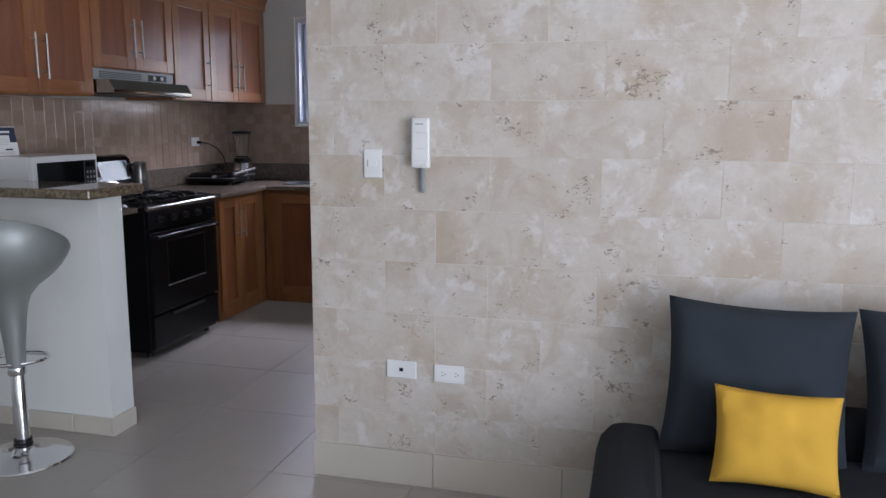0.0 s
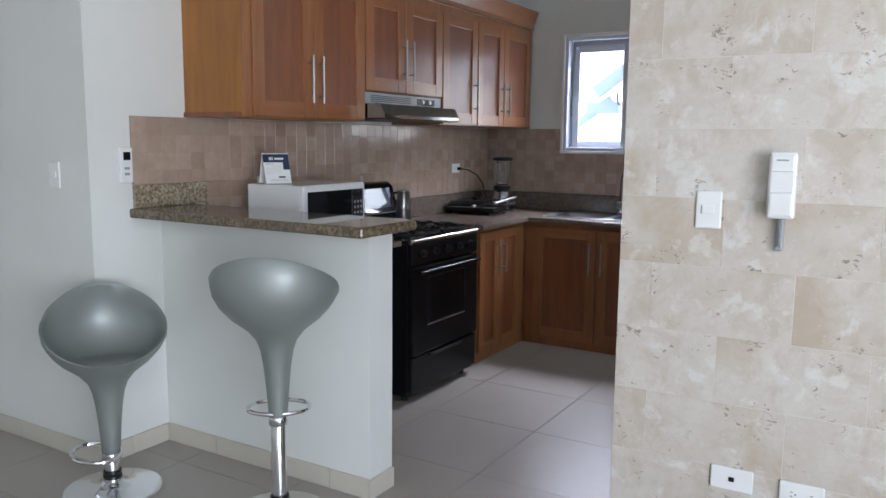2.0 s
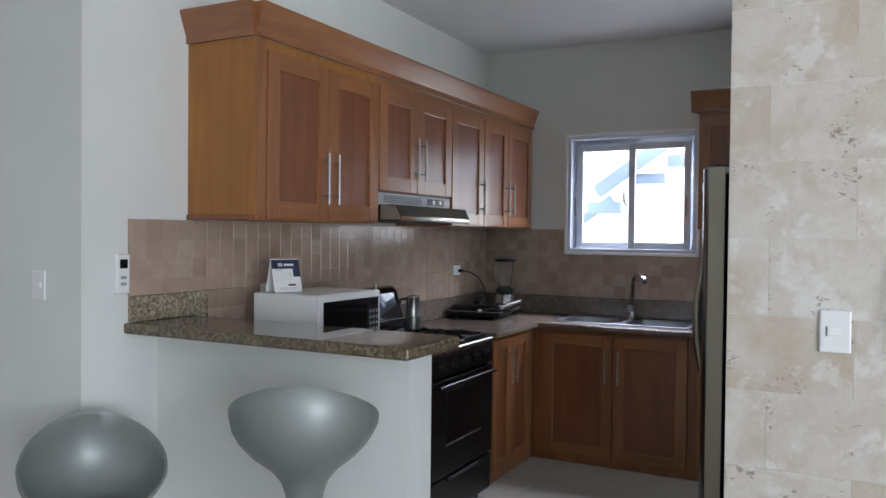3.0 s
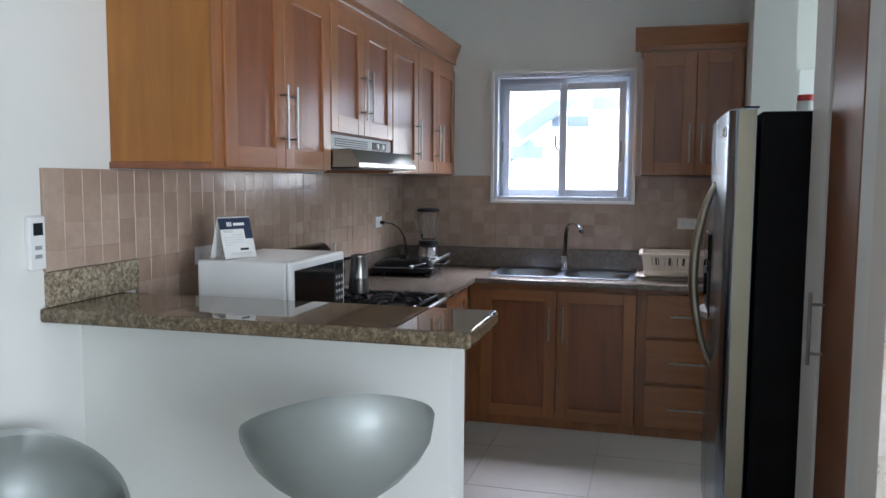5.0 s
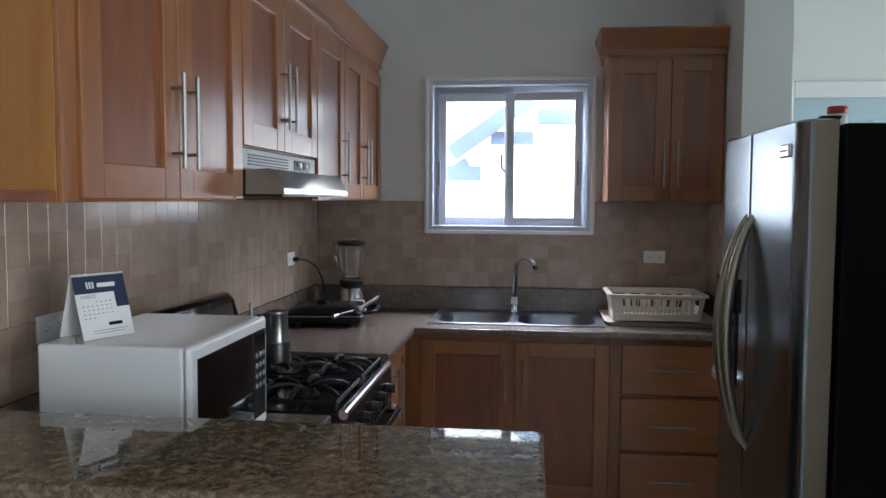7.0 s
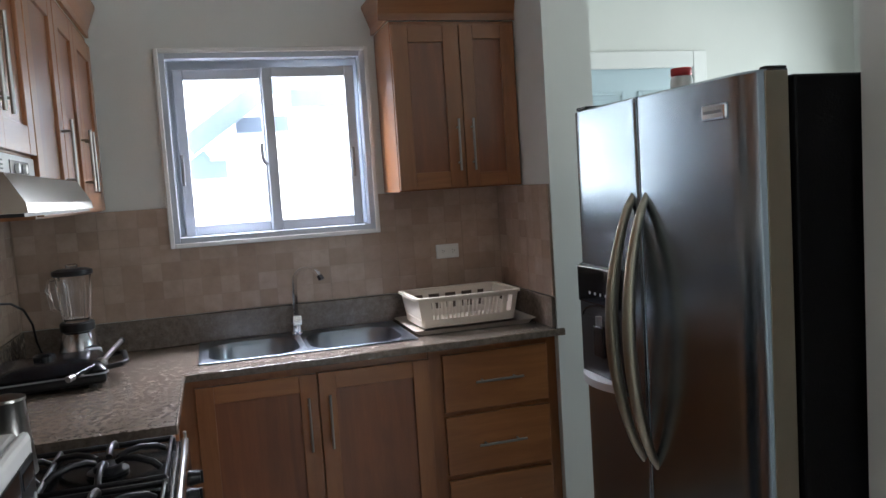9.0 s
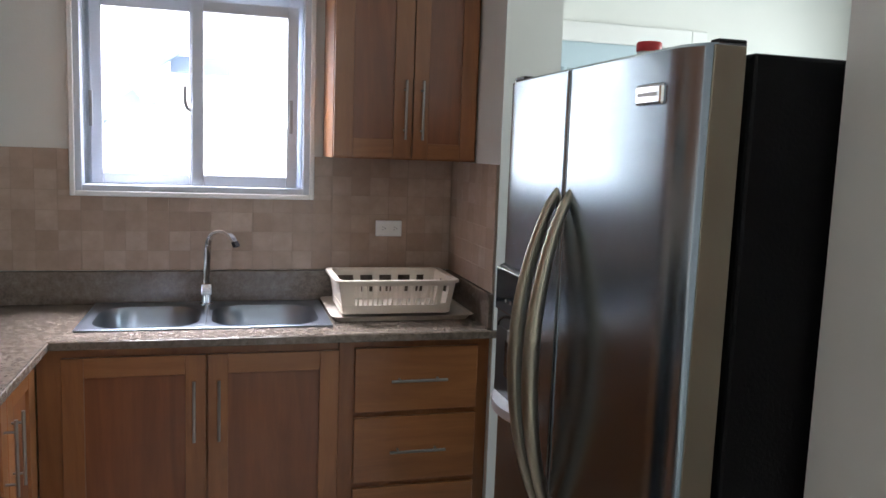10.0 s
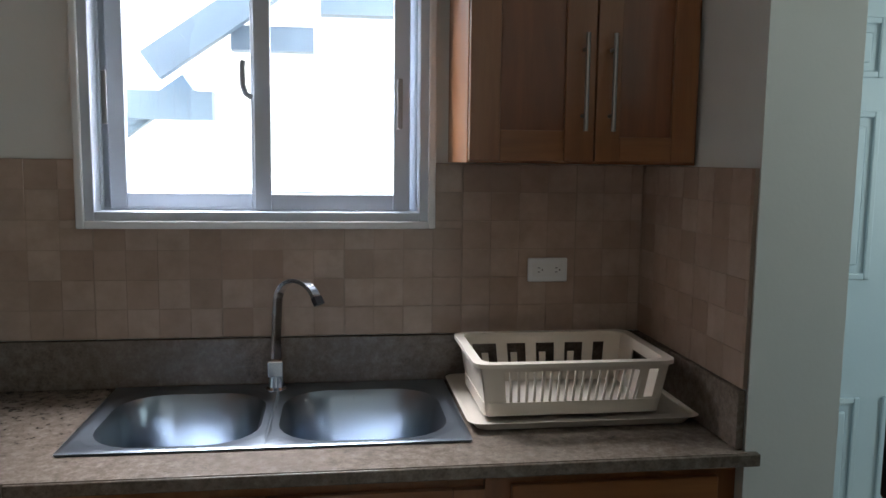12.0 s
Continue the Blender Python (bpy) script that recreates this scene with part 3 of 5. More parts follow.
cab = thing("base_cabinet", (-1.84, 6.25, 0), "red-brown wooden sink cabinet with two doors", "cabinet", G)
carcass(cab, (-2.35, 5.951, 0.0), (-1.335, 6.04, TOP - 0.03), wood_door)
M = facing((0, 5.95, 0), "-y")
shaker_door(cab, M, -2.27, 0.06, -1.803, 0.852, ((-1.842, 0.546), (-1.842, 0.765)), stile=0.07)
shaker_door(cab, M, -1.797, 0.06, -1.335, 0.852, ((-1.758, 0.546), (-1.758, 0.765)), stile=0.07)

cab = thing("base_cabinet", (-1.04, 6.25, 0), "red-brown wooden base cabinet with three drawers", "cabinet", G)
carcass(cab, (-1.332, 5.951, 0.0), (-0.749, BACK - 0.02, TOP - 0.03), wood_door)
for z0, z1 in ((0.61, 0.856), (0.335, 0.588), (0.06, 0.312)):
    d = part("drawer_front", placed(box((-1.275, z0, 0.0005), (-0.8, z1, 0.02), 0.003), M), wood_rail, cab)
    zh = z0 + 0.125
    bar_handle(d, M @ Matrix.Translation((0, 0, 0.02)), (-1.141, zh), (-0.926, zh))

cab = thing("base_cabinet", (-2.66, 3.87, 0), "plain wooden base cabinet behind the low wall", "cabinet", G)
carcass(cab, (LEFT + 0.02, 3.46, 0.0), (-2.352, 4.2, TOP - 0.03), wood_door)
M = facing((-2.351, 0, 0), "+x")
shaker_door(cab, M, 3.48, 0.07, 4.19, 0.862, ((4.15, 0.575), (4.15, 0.8)))


# ---- fridge ----
fridge = thing("fridge", (-0.6, 4.74, 0), "stainless side-by-side fridge with black sides", "fridge")
FY0, FY1, FS = 4.285, 5.2, 4.765
part("cabinet", box((-0.885, FY0, 0.03), (-0.2, FY1, 1.77), 0.008), fridge_black, fridge, "textured black fridge side")
part("plinth", box((-0.87, FY0 + 0.02, 0.0), (-0.25, FY1 - 0.02, 0.029)), black_plastic, fridge)


def bowed_door(y0, y1, z0, z1):
    """A door whose front bulges a little across the fridge's width, with rounded edges."""
    bm = bmesh.new()
    n = 30
    rings = []
    mid, half = (FY0 + FY1) / 2, (FY1 - FY0) / 2
    for i in range(n + 1):
        y = (y0 + y1) / 2 - (y1 - y0) / 2 * math.cos(math.pi * i / n)
        side = min(y - FY0, FY1 - y)
        seam = min(abs(y - y0), abs(y1 - y))
        x = -1.0 + 0.007 * ((y - mid) / half) ** 2 + 0.03 * max(0.0, 1 - side / 0.07) ** 2 + 0.006 * max(0.0, 1 - seam / 0.008) ** 2
        rings.append([bm.verts.new((-0.9, y, z0)), bm.verts.new((x, y, z0)), bm.verts.new((x, y, z1 - 0.006)), bm.verts.new((x + 0.008, y, z1)), bm.verts.new((-0.9, y, z1))])
    for a, b in zip(rings, rings[1:]):
        for j in range(5):
            bm.faces.new((a[j], a[(j + 1) % 5], b[(j + 1) % 5], b[j]))
    bm.faces.new(rings[0])
    bm.faces.new(rings[-1])
    return bm


right = part("door", bowed_door(FY0 + 0.002, FS - 0.003, 0.08, 1.782), fridge_steel, fridge, "tall stainless fridge door", True)
left = part("door", bowed_door(FS + 0.003, FY1 - 0.002, 0.08, 1.782), fridge_steel, fridge, "stainless freezer door with a dispenser", True)
part("door_edge", box((-0.962, FY0 - 0.002, 0.08), (-0.902, FY0 + 0.0015, 1.778), 0.001), edge_steel, right, "pale metal door edge")
part("hinge_cover", box((-0.945, FY0 + 0.014, 1.783), (-0.89, FY0 + 0.04, 1.791), 0.003), black_plastic, fridge)
part("hinge_cover", box((-0.98, FY1 - 0.1, 1.783), (-0.86, FY1 - 0.03, 1.793), 0.003), black_plastic, fridge)
part("badge", box((-1.0035, 4.372, 1.683), (-0.98, 4.464, 1.722), 0.006), chrome, right, "chrome maker's badge")
part("badge_bar", box((-1.0045, 4.385, 1.699), (-1.003, 4.452, 1.706)), grey_plastic, right)
for door, y, lean in ((right, FS - 0.032, -1), (left, FS + 0.04, 1)):
    pts = [(-0.992 - 0.085 * math.sin(math.pi * k / 24) ** 0.7, y + lean * 0.012 * math.sin(math.pi * k / 24), 0.735 + 0.775 * k / 24) for k in range(25)]
    part("handle", sweep(pts, 0.014, seg=12, radii=[0.011 + 0.008 * math.sin(math.pi * k / 24) for k in range(25)]), edge_steel, door, "long arched metal handle", True)
disp = part("dispenser", box((-1.006, 4.875, 0.91), (-0.97, 5.165, 1.29), 0.012), black_plastic, left, "black ice and water dispenser")
part("control_strip", box((-1.013, 4.885, 1.165), (-1.0055, 5.155, 1.283), 0.004), dark_glass, disp, "glossy black control strip")
arch = [(-1.0078, 4.903 + 0.117 * (1 - math.cos(math.pi * k / 10)), 1.12 + 0.04 * math.sin(math.pi * k / 10)) for k in range(11)]
part("arch", sweep(arch, 0.004, seg=6), black_enamel, disp, "rounded edge over the recess", True)
part("recess", box((-1.0075, 4.905, 0.95), (-1.0055, 5.135, 1.12), 0.0008), black_plastic, disp, "dark dispenser recess")
bm = bmesh.new()
n = 14
bow = [(4.885 + 0.27 * k / n, 0.038 * math.sin(math.pi * k / n) ** 0.8) for k in range(n + 1)]
ledge = [[bm.verts.new((-1.006 - (d if f else 0.0), y, z)) for f, z in ((1, 0.932), (1, 0.908 if 0 < k < n else 0.926), (0, 0.9), (0, 0.934))] for k, (y, d) in enumerate(bow)]
for u, w in zip(ledge, ledge[1:]):
    for k in range(4):
        bm.faces.new((u[k], u[(k + 1) % 4], w[(k + 1) % 4], w[k]))
bmesh.ops.remove_doubles(bm, verts=bm.verts[:], dist=0.0002)
part("tray", bm, pale_metal, disp, "bowed silver drip tray lip", True)
for k in range(4):
    part("button", rod((-1.012, 4.965 + 0.035 * k, 1.2), (-1.0142, 4.965 + 0.035 * k, 1.2), 0.005, seg=8), white_plastic, disp, "small white button")
part("lever", box((-1.02, 4.985, 1.0), (-1.007, 5.05, 1.1), 0.005), black_enamel, disp)
part("nozzle", rod((-1.012, 5.018, 1.1), (-1.012, 5.018, 1.13), 0.012, seg=10), grey_plastic, disp)

jx, jy = -0.6, 5.14
bottle = thing("jar", (jx, jy, 1.77), "small white jar with a red lid on the fridge", "jar")
part("body", lathe((jx, jy, 1.771), [(0.028, 0), (0.036, 0.006), (0.037, 0.1), (0.031, 0.112)]), white_plastic, bottle, "", True)
part("label_band", lathe((jx, jy, 1.79), [(0.0374, 0), (0.0374, 0.04)]), grey_plastic, bottle)
part("lid", lathe((jx, jy, 1.884), [(0.034, 0), (0.035, 0.004), (0.035, 0.022), (0.032, 0.026)]), red_plastic, bottle, "red screw lid", True)

# ---- stove ----
stove = thing("stove", (-2.6, 4.66, 0), "black enamel gas range with four burners", "stove")
SY_0, SY_1, SXF = 4.345, 5.08, -2.292
body = part("body", box((LEFT + 0.05, SY_0, 0.035), (SXF, SY_1, 0.895), 0.005), black_enamel, stove)
for px in (SXF - 0.05, LEFT + 0.12):
    for py in (SY_0 + 0.05, SY_1 - 0.05):
        part("foot", rod((px, py, 0), (px, py, 0.036), 0.018), black_plastic, stove)
M = facing((SXF, 0, 0), "+x")
odoor = part("oven_door", placed(box((SY_0 + 0.004, 0.27, 0.0005), (SY_1 - 0.004, 0.765, 0.032), 0.006), M), black_enamel, stove)
part("window", placed(box((4.51, 0.43, 0.032), (4.915, 0.69, 0.0345), 0.001), M), dark_glass, odoor, "dark oven window")
part("window_trim", placed(boxes(((4.502, 0.421, 0.032), (4.923, 0.4285, 0.036)), bevel=0.001), M), nickel, odoor, "bright strip under the oven window")
part("window_trim", placed(boxes(((4.502, 0.692, 0.032), (4.923, 0.698, 0.0352)), ((4.502, 0.429, 0.032), (4.508, 0.691, 0.0352)), ((4.917, 0.429, 0.032), (4.923, 0.691, 0.0352))), M), black_plastic, odoor, "thin black window trim")
bm = rod((SY_0 + 0.03, 0.735, 0.062), (SY_1 - 0.03, 0.735, 0.062), 0.011)
for y in (SY_0 + 0.06, SY_1 - 0.06):
    rod((y, 0.735, 0.03), (y, 0.735, 0.062), 0.009, bm, 8)
part("handle", placed(bm, M), black_enamel, odoor, "", True)
part("drawer", placed(box((SY_0 + 0.004, 0.055, 0.0005), (SY_1 - 0.004, 0.258, 0.026), 0.006), M), black_enamel, stove)
part("drawer_grip", placed(box((4.535, 0.232, 0.026), (4.895, 0.248, 0.036), 0.004), M), black_plastic, stove)
panel = part("control_panel", placed(box((SY_0 + 0.002, 0.775, 0.0005), (SY_1 - 0.002, 0.895, 0.03), 0.008), M), black_enamel, stove)
for k in range(5):
    y = SY_0 + 0.1 + k * (SY_1 - SY_0 - 0.2) / 4
    bm = rod((y, 0.835, 0.03), (y, 0.835, 0.055), 0.021, seg=16, r2=0.017)
    box((y - 0.004, 0.818, 0.054), (y + 0.004, 0.852, 0.062), 0.001, bm)
    part("knob", placed(bm, M), black_plastic, panel, "", True)
top = part("cooktop", box((LEFT + 0.05, SY_0 - 0.003, 0.896), (SXF + 0.006, SY_1 + 0.003, 0.912), 0.005), black_enamel, stove)
part("front_rail", rod((SXF + 0.018, SY_0, 0.905), (SXF + 0.018, SY_1, 0.905), 0.014, seg=14), chrome, top, "bright rolled front rail", True)
bm = bmesh.new()
prof = [(LEFT + 0.03, 0.913), (LEFT + 0.14, 0.913), (LEFT + 0.135, 0.985), (LEFT + 0.118, 1.0), (LEFT + 0.075, 1.165), (LEFT + 0.06, 1.182), (LEFT + 0.04, 1.186), (LEFT + 0.03, 1.18)]
ends = []
for y, drop in ((SY_0, 0.045), (SY_0 + 0.012, 0.015), (SY_0 + 0.04, 0.0), (SY_1 - 0.02, 0.0), (SY_1 + 0.008, 0.015), (SY_1 + 0.02, 0.045)):
    ends.append([bm.verts.new((px, y, pz - drop * max(0.0, (pz - 0.98) / 0.2))) for px, pz in prof])
for u, w in zip(ends, ends[1:]):
    for k in range(len(prof)):
        n = (k + 1) % len(prof)
        bm.faces.new((u[k], u[n], w[n], w[k]))
bm.faces.new(ends[0])
bm.faces.new(ends[-1])
guard = part("backguard", bm, dark_glass, stove, "sloping glossy black back panel", True)
slope = Matrix.Translation((LEFT + 0.118, 0, 1.0)) @ Matrix.Rotation(math.atan2(-0.043, 0.165), 4, "Y") @ Matrix(((0, 0, 1, 0), (1, 0, 0, 0), (0, 1, 0, 0), (0, 0, 0, 1)))
part("mirror_panel", placed(box((SY_0 + 0.06, 0.02, 0.0005), (SY_1 - 0.04, 0.15, 0.003), 0.001), slope), polished_panel, guard, "mirror-bright control glass")
part("clock", placed(box((4.61, 0.05, 0.003), (4.74, 0.12, 0.0065), 0.002), slope), black_plastic, guard, "black clock window")
part("clock_rim", placed(ring_uv(4.604, 0.044, 4.746, 0.126, 0.005, 0.003, 0.008), slope), nickel, guard)
part("backguard_trim", box((LEFT + 0.1395, SY_0 + 0.006, 0.99), (LEFT + 0.1425, SY_1 - 0.006, 0.996), 0.0008), nickel, guard, "thin bright line")
for bx in (-2.72, -2.45):
    for by in (SY_0 + 0.19, SY_1 - 0.19):
        part("burner", lathe((bx, by, 0.912), [(0.05, 0), (0.05, 0.008), (0.034, 0.009), (0.034, 0.02), (0.03, 0.024)]), cast_iron, top, "", True)
for by in (SY_0 + 0.19, SY_1 - 0.19):
    bm = bmesh.new()
    y0, y1, x0, x1 = by - 0.158, by + 0.158, -2.86, -2.305
    sweep([(x0, y0, 0.932), (x1, y0, 0.932), (x1, y1, 0.932), (x0, y1, 0.932)], 0.0085, bm, 8, True)
    sweep([((x0 + x1) / 2, y0, 0.932), ((x0 + x1) / 2, y1, 0.932)], 0.0085, bm, 8)
    for bx in (-2.72, -2.45):
        for a in range(6):
            ca, sa = math.cos(a * math.pi / 3 + 0.5), math.sin(a * math.pi / 3 + 0.5)
            far = min(0.13 / max(abs(ca), 0.01), 0.155 / max(abs(sa), 0.01))
            sweep([(bx + k * ca, by + k * sa, z) for k, z in ((0.03, 0.944), (0.05, 0.953), (0.085, 0.955), (far - 0.02, 0.946), (far, 0.932))], 0.0085, bm, 8)
    for cx in (x0, x1):
        for cy in (y0, y1):
            rod((cx, cy, 0.911), (cx, cy, 0.932), 0.009, bm, 8)
    part("grate", bm, cast_iron, top, "cast iron pan grate", True)

# ---- range hood ----
hood = thing("range_hood", (-2.75, 4.78, 1.56), "slim stainless range hood under the cabinet", "range hood")
part("body", box((LEFT + 0.002, 4.374, 1.6), (-2.612, 5.181, 1.716), 0.004), hood_steel, hood)
bm = bmesh.new()
prof = [(-2.6, 1.572), (-2.6, 1.645), (-2.51, 1.65), (-2.495, 1.646), (-2.464, 1.59), (-2.462, 1.572)]
ends = [[bm.verts.new((x, y, z)) for x, z in prof] for y in (4.374, 5.181)]
for i in range(len(prof)):
    j = (i + 1) % len(prof)
    bm.faces.new((ends[0][i], ends[0][j], ends[1][j], ends[1][i]))
bm.faces.new(ends[0])
bm.faces.new(ends[1])
part("visor", bm, hood_steel, hood, "slanted stainless visor")
part("filter", box((LEFT + 0.03, 4.38, 1.565), (-2.47, 5.175, 1.5715)), black_plastic, hood, "dark underside")
strip = part("control_strip", box((-2.6115, 4.376, 1.65), (-2.598, 5.179, 1.714), 0.003), grey_plastic, hood, "grey control strip")
for z in (1.664, 1.674, 1.684, 1.694):
    part("louvre", box((-2.599, 4.43, z), (-2.5955, 4.83, z + 0.004), 0.001), black_plastic, strip, "dark pressed louvre")
part("switch_plate", box((-2.599, 4.9, 1.662), (-2.596, 5.1, 1.7), 0.001), black_plastic, strip)
for y in (4.96, 5.04):
    part("switch", rod((-2.597, y, 1.681), (-2.588, y, 1.681), 0.012), white_plastic, strip)

# ---- sink and tap ----
sink = thing("kitchen_sink", (-1.8, 6.27, 0.9), "double bowl stainless steel drop-in sink", "sink")


def rounded(x0, y0, x1, y1, r, z, n=6):
    pts = []
    for cx, cy, a0 in ((x1 - r, y1 - r, 0), (x0 + r, y1 - r, 90), (x0 + r, y0 + r, 180), (x1 - r, y0 + r, 270)):
        for k in range(n + 1):
            a = radians(a0 + 90 * k / n)
            pts.append((cx + r * math.cos(a), cy + r * math.sin(a), z))
    return pts


def lofted(loops, bm=None, close_last=True):
    bm = bm or bmesh.new()
    rings = [[bm.verts.new(p) for p in loop] for loop in loops]
    for u, w in zip(rings, rings[1:]):
        for j in range(len(u)):
            bm.faces.new((u[j], u[(j + 1) % len(u)], w[(j + 1) % len(u)], w[j]))
    if close_last:
        bm.faces.new(rings[-1])
    return bm


def bowl(x0, y0, x1, y1):
    k = 0.012
    z = TOP
    return lofted([rounded(x0 - 0.02, y0 - 0.02, x1 + 0.02, y1 + 0.02, 0.12, z + 0.005), rounded(x0, y0, x1, y1, 0.125, z + 0.0005), rounded(x0 + k, y0 + k, x1 - k, y1 - k, 0.12, z - 0.02),
                   rounded(x0 + 2 * k, y0 + 2 * k, x1 - 2 * k, y1 - 2 * k, 0.11, z - 0.135), rounded(x0 + 0.035, y0 + 0.035, x1 - 0.035, y1 - 0.035, 0.07, z - 0.155), rounded(x0 + 0.06, y0 + 0.06, x1 - 0.06, y1 - 0.06, 0.05, z - 0.16)])


X0, X1, Y0, Y1 = -2.25, -1.345, 6.035, 6.53
BOWLS = ((-2.212, -1.832), (-1.79, -1.383))
SPLIT = -1.81
bm = bmesh.new()
for (x0, x1), (r0, r1) in zip(BOWLS, ((X0, SPLIT), (SPLIT, X1))):
    lofted([rounded(r0 + (0.002 if r0 == X0 else 0), Y0 + 0.002, r1 - (0.002 if r1 == X1 else 0), Y1 - 0.002, 0.004, TOP + 0.0005), rounded(r0, Y0, r1, Y1, 0.004, TOP + 0.006),
            rounded(r0 + (0.008 if r0 == X0 else 0), Y0 + 0.008, r1 - (0.008 if r1 == X1 else 0), Y1 - 0.008, 0.004, TOP + 0.0085),
            rounded(x0 - 0.016, 6.072 - 0.016, x1 + 0.016, 6.474 + 0.014, 0.12, TOP + 0.0045)], bm, False)
part("rim", bm, sink_steel, sink, "", True)
for x0, x1 in BOWLS:
    b = part("bowl", bowl(x0, 6.076, x1, 6.47), sink_steel, sink, "pressed steel bowl", True)
    part("drain", lathe(((x0 + x1) / 2, 6.26, TOP - 0.16), [(0.045, 0.001), (0.045, 0.004), (0.03, 0.003), (0.028, 0.0015)]), chrome, b, "", True)

tap = thing("kitchen_tap", (-1.815, 6.46, TOP + 0.007), "chrome swan-neck kitchen tap", "tap")
tx, ty = -1.815, 6.462
part("base", lathe((tx, ty, TOP + 0.0075), [(0.028, 0), (0.028, 0.006), (0.022, 0.012), (0.02, 0.05), (0.024, 0.055), (0.024, 0.075), (0.016, 0.085)]), chrome, tap, "", True)


def ribbon(points, w, t):
    """A flat strip bent along points, w wide and t thick."""
    bm = bmesh.new()
    pts = [Vector(p) for p in points]
    run = Vector((pts[-1].x - pts[0].x, pts[-1].y - pts[0].y, 0)).normalized()
    side = Vector((-run.y, run.x, 0))
    rows = []
    for i, p in enumerate(pts):
        d = (pts[min(i + 1, len(pts) - 1)] - pts[max(i - 1, 0)]).normalized()
        n = d.cross(side).normalized()
        rows.append([bm.verts.new(p + a * side * w / 2 + b * n * t / 2) for a, b in ((-1, -1), (1, -1), (1, 1), (-1, 1))])
    for u, v2 in zip(rows, rows[1:]):
        for j in range(4):
            bm.faces.new((u[j], u[(j + 1) % 4], v2[(j + 1) % 4], v2[j]))
    bm.faces.new(rows[0])
    bm.faces.new(rows[-1])
    return bm


arc = [(tx, ty, TOP + 0.085), (tx + 0.002, ty - 0.001, TOP + 0.17), (tx + 0.006, ty - 0.003, TOP + 0.25)]
arc += [(tx + 0.006 + 0.055 * (1 - math.cos(a)), ty - 0.003 - 0.045 * (1 - math.cos(a)), TOP + 0.25 + 0.068 * math.sin(a)) for a in (math.pi * k / 14 for k in range(1, 13))]
part("spout", ribbon(arc, 0.026, 0.011), chrome, tap, "flat bent chrome spout", True)
part("nozzle", ribbon([arc[-1], tuple(Vector(arc[-1]) + (Vector(arc[-1]) - Vector(arc[-2])).normalized() * 0.022)], 0.028, 0.014), black_plastic, tap, "dark outlet")
part("lever", box((tx - 0.02, ty - 0.045, TOP + 0.055), (tx + 0.022, ty - 0.018, TOP + 0.1), 0.004), chrome, tap, "square chrome lever")

# ---- dish rack ----
rack = thing("dish_rack", (-1.08, 6.28, TOP), "cream plastic dish rack on a drip tray", "dish rack")
part("drip_tray", lofted([rounded(-1.32, 6.11, -0.79, 6.5, 0.03, TOP + 0.001), rounded(-1.335, 6.095, -0.775, 6.515, 0.035, TOP + 0.022), rounded(-1.345, 6.085, -0.765, 6.522, 0.035, TOP + 0.024),
     rounded(-1.325, 6.105, -0.785, 6.505, 0.03, TOP + 0.014)]), cream_plastic, rack, "flat drip tray", True)
RX0, RX1, RY0, RY1, RZ0, RZ1 = -1.295, -0.865, 6.135, 6.42, TOP + 0.03, 1.08
part("rim", lofted([rounded(RX0 - 0.036, RY0 - 0.036, RX1 + 0.036, RY1 + 0.036, 0.035, RZ1 - 0.01), rounded(RX0 - 0.036, RY0 - 0.036, RX1 + 0.036, RY1 + 0.036, 0.035, RZ1),
     rounded(RX0 - 0.012, RY0 - 0.012, RX1 + 0.012, RY1 + 0.012, 0.03, RZ1), rounded(RX0 - 0.012, RY0 - 0.012, RX1 + 0.012, RY1 + 0.012, 0.03, RZ1 - 0.01)], None, False), cream_plastic, rack, "", True)
part("base", box((RX0 + 0.005, RY0 + 0.005, TOP + 0.022), (RX1 - 0.005, RY1 - 0.005, RZ0), 0.003), cream_plastic, rack)


def lean(x, y, top):
    k = 0.02 if top else 0.0
    return (x + k * (x - (RX0 + RX1) / 2) / 0.215, y + k * (y - (RY0 + RY1) / 2) / 0.142, RZ1 - 0.006 if top else RZ0 - 0.004)


def wall_piece(side, u0, u1, v0, v1, shift=0.0):
    """A flat piece of one leaning basket side, u along it and v up it, both 0 to 1; shift slants its top."""
    bm = bmesh.new()
    rings = []
    for t in (0.0, 0.0045):
        ring = []
        for u, v in ((u0, v0), (u1, v0), (u1 + shift, v1), (u0 + shift, v1)):
            x, y = (RX0 + (RX1 - RX0) * u, RY0 if side == "front" else RY1) if side in ("front", "back") else (RX0 if side == "left" else RX1, RY0 + (RY1 - RY0) * u)
            low, high = lean(x, y, 0), lean(x, y, 1)
            p = [a + (b - a) * v for a, b in zip(low, high)]
            if side in ("front", "back"):
                p[1] += t if side == "front" else -t
            else:
                p[0] += t if side == "left" else -t
            ring.append(bm.verts.new(p))
        rings.append(ring)
    for k in range(4):
        bm.faces.new((rings[0][k], rings[0][(k + 1) % 4], rings[1][(k + 1) % 4], rings[1][k]))
    bm.faces.new(rings[0])
    bm.faces.new(rings[1])
    return bm


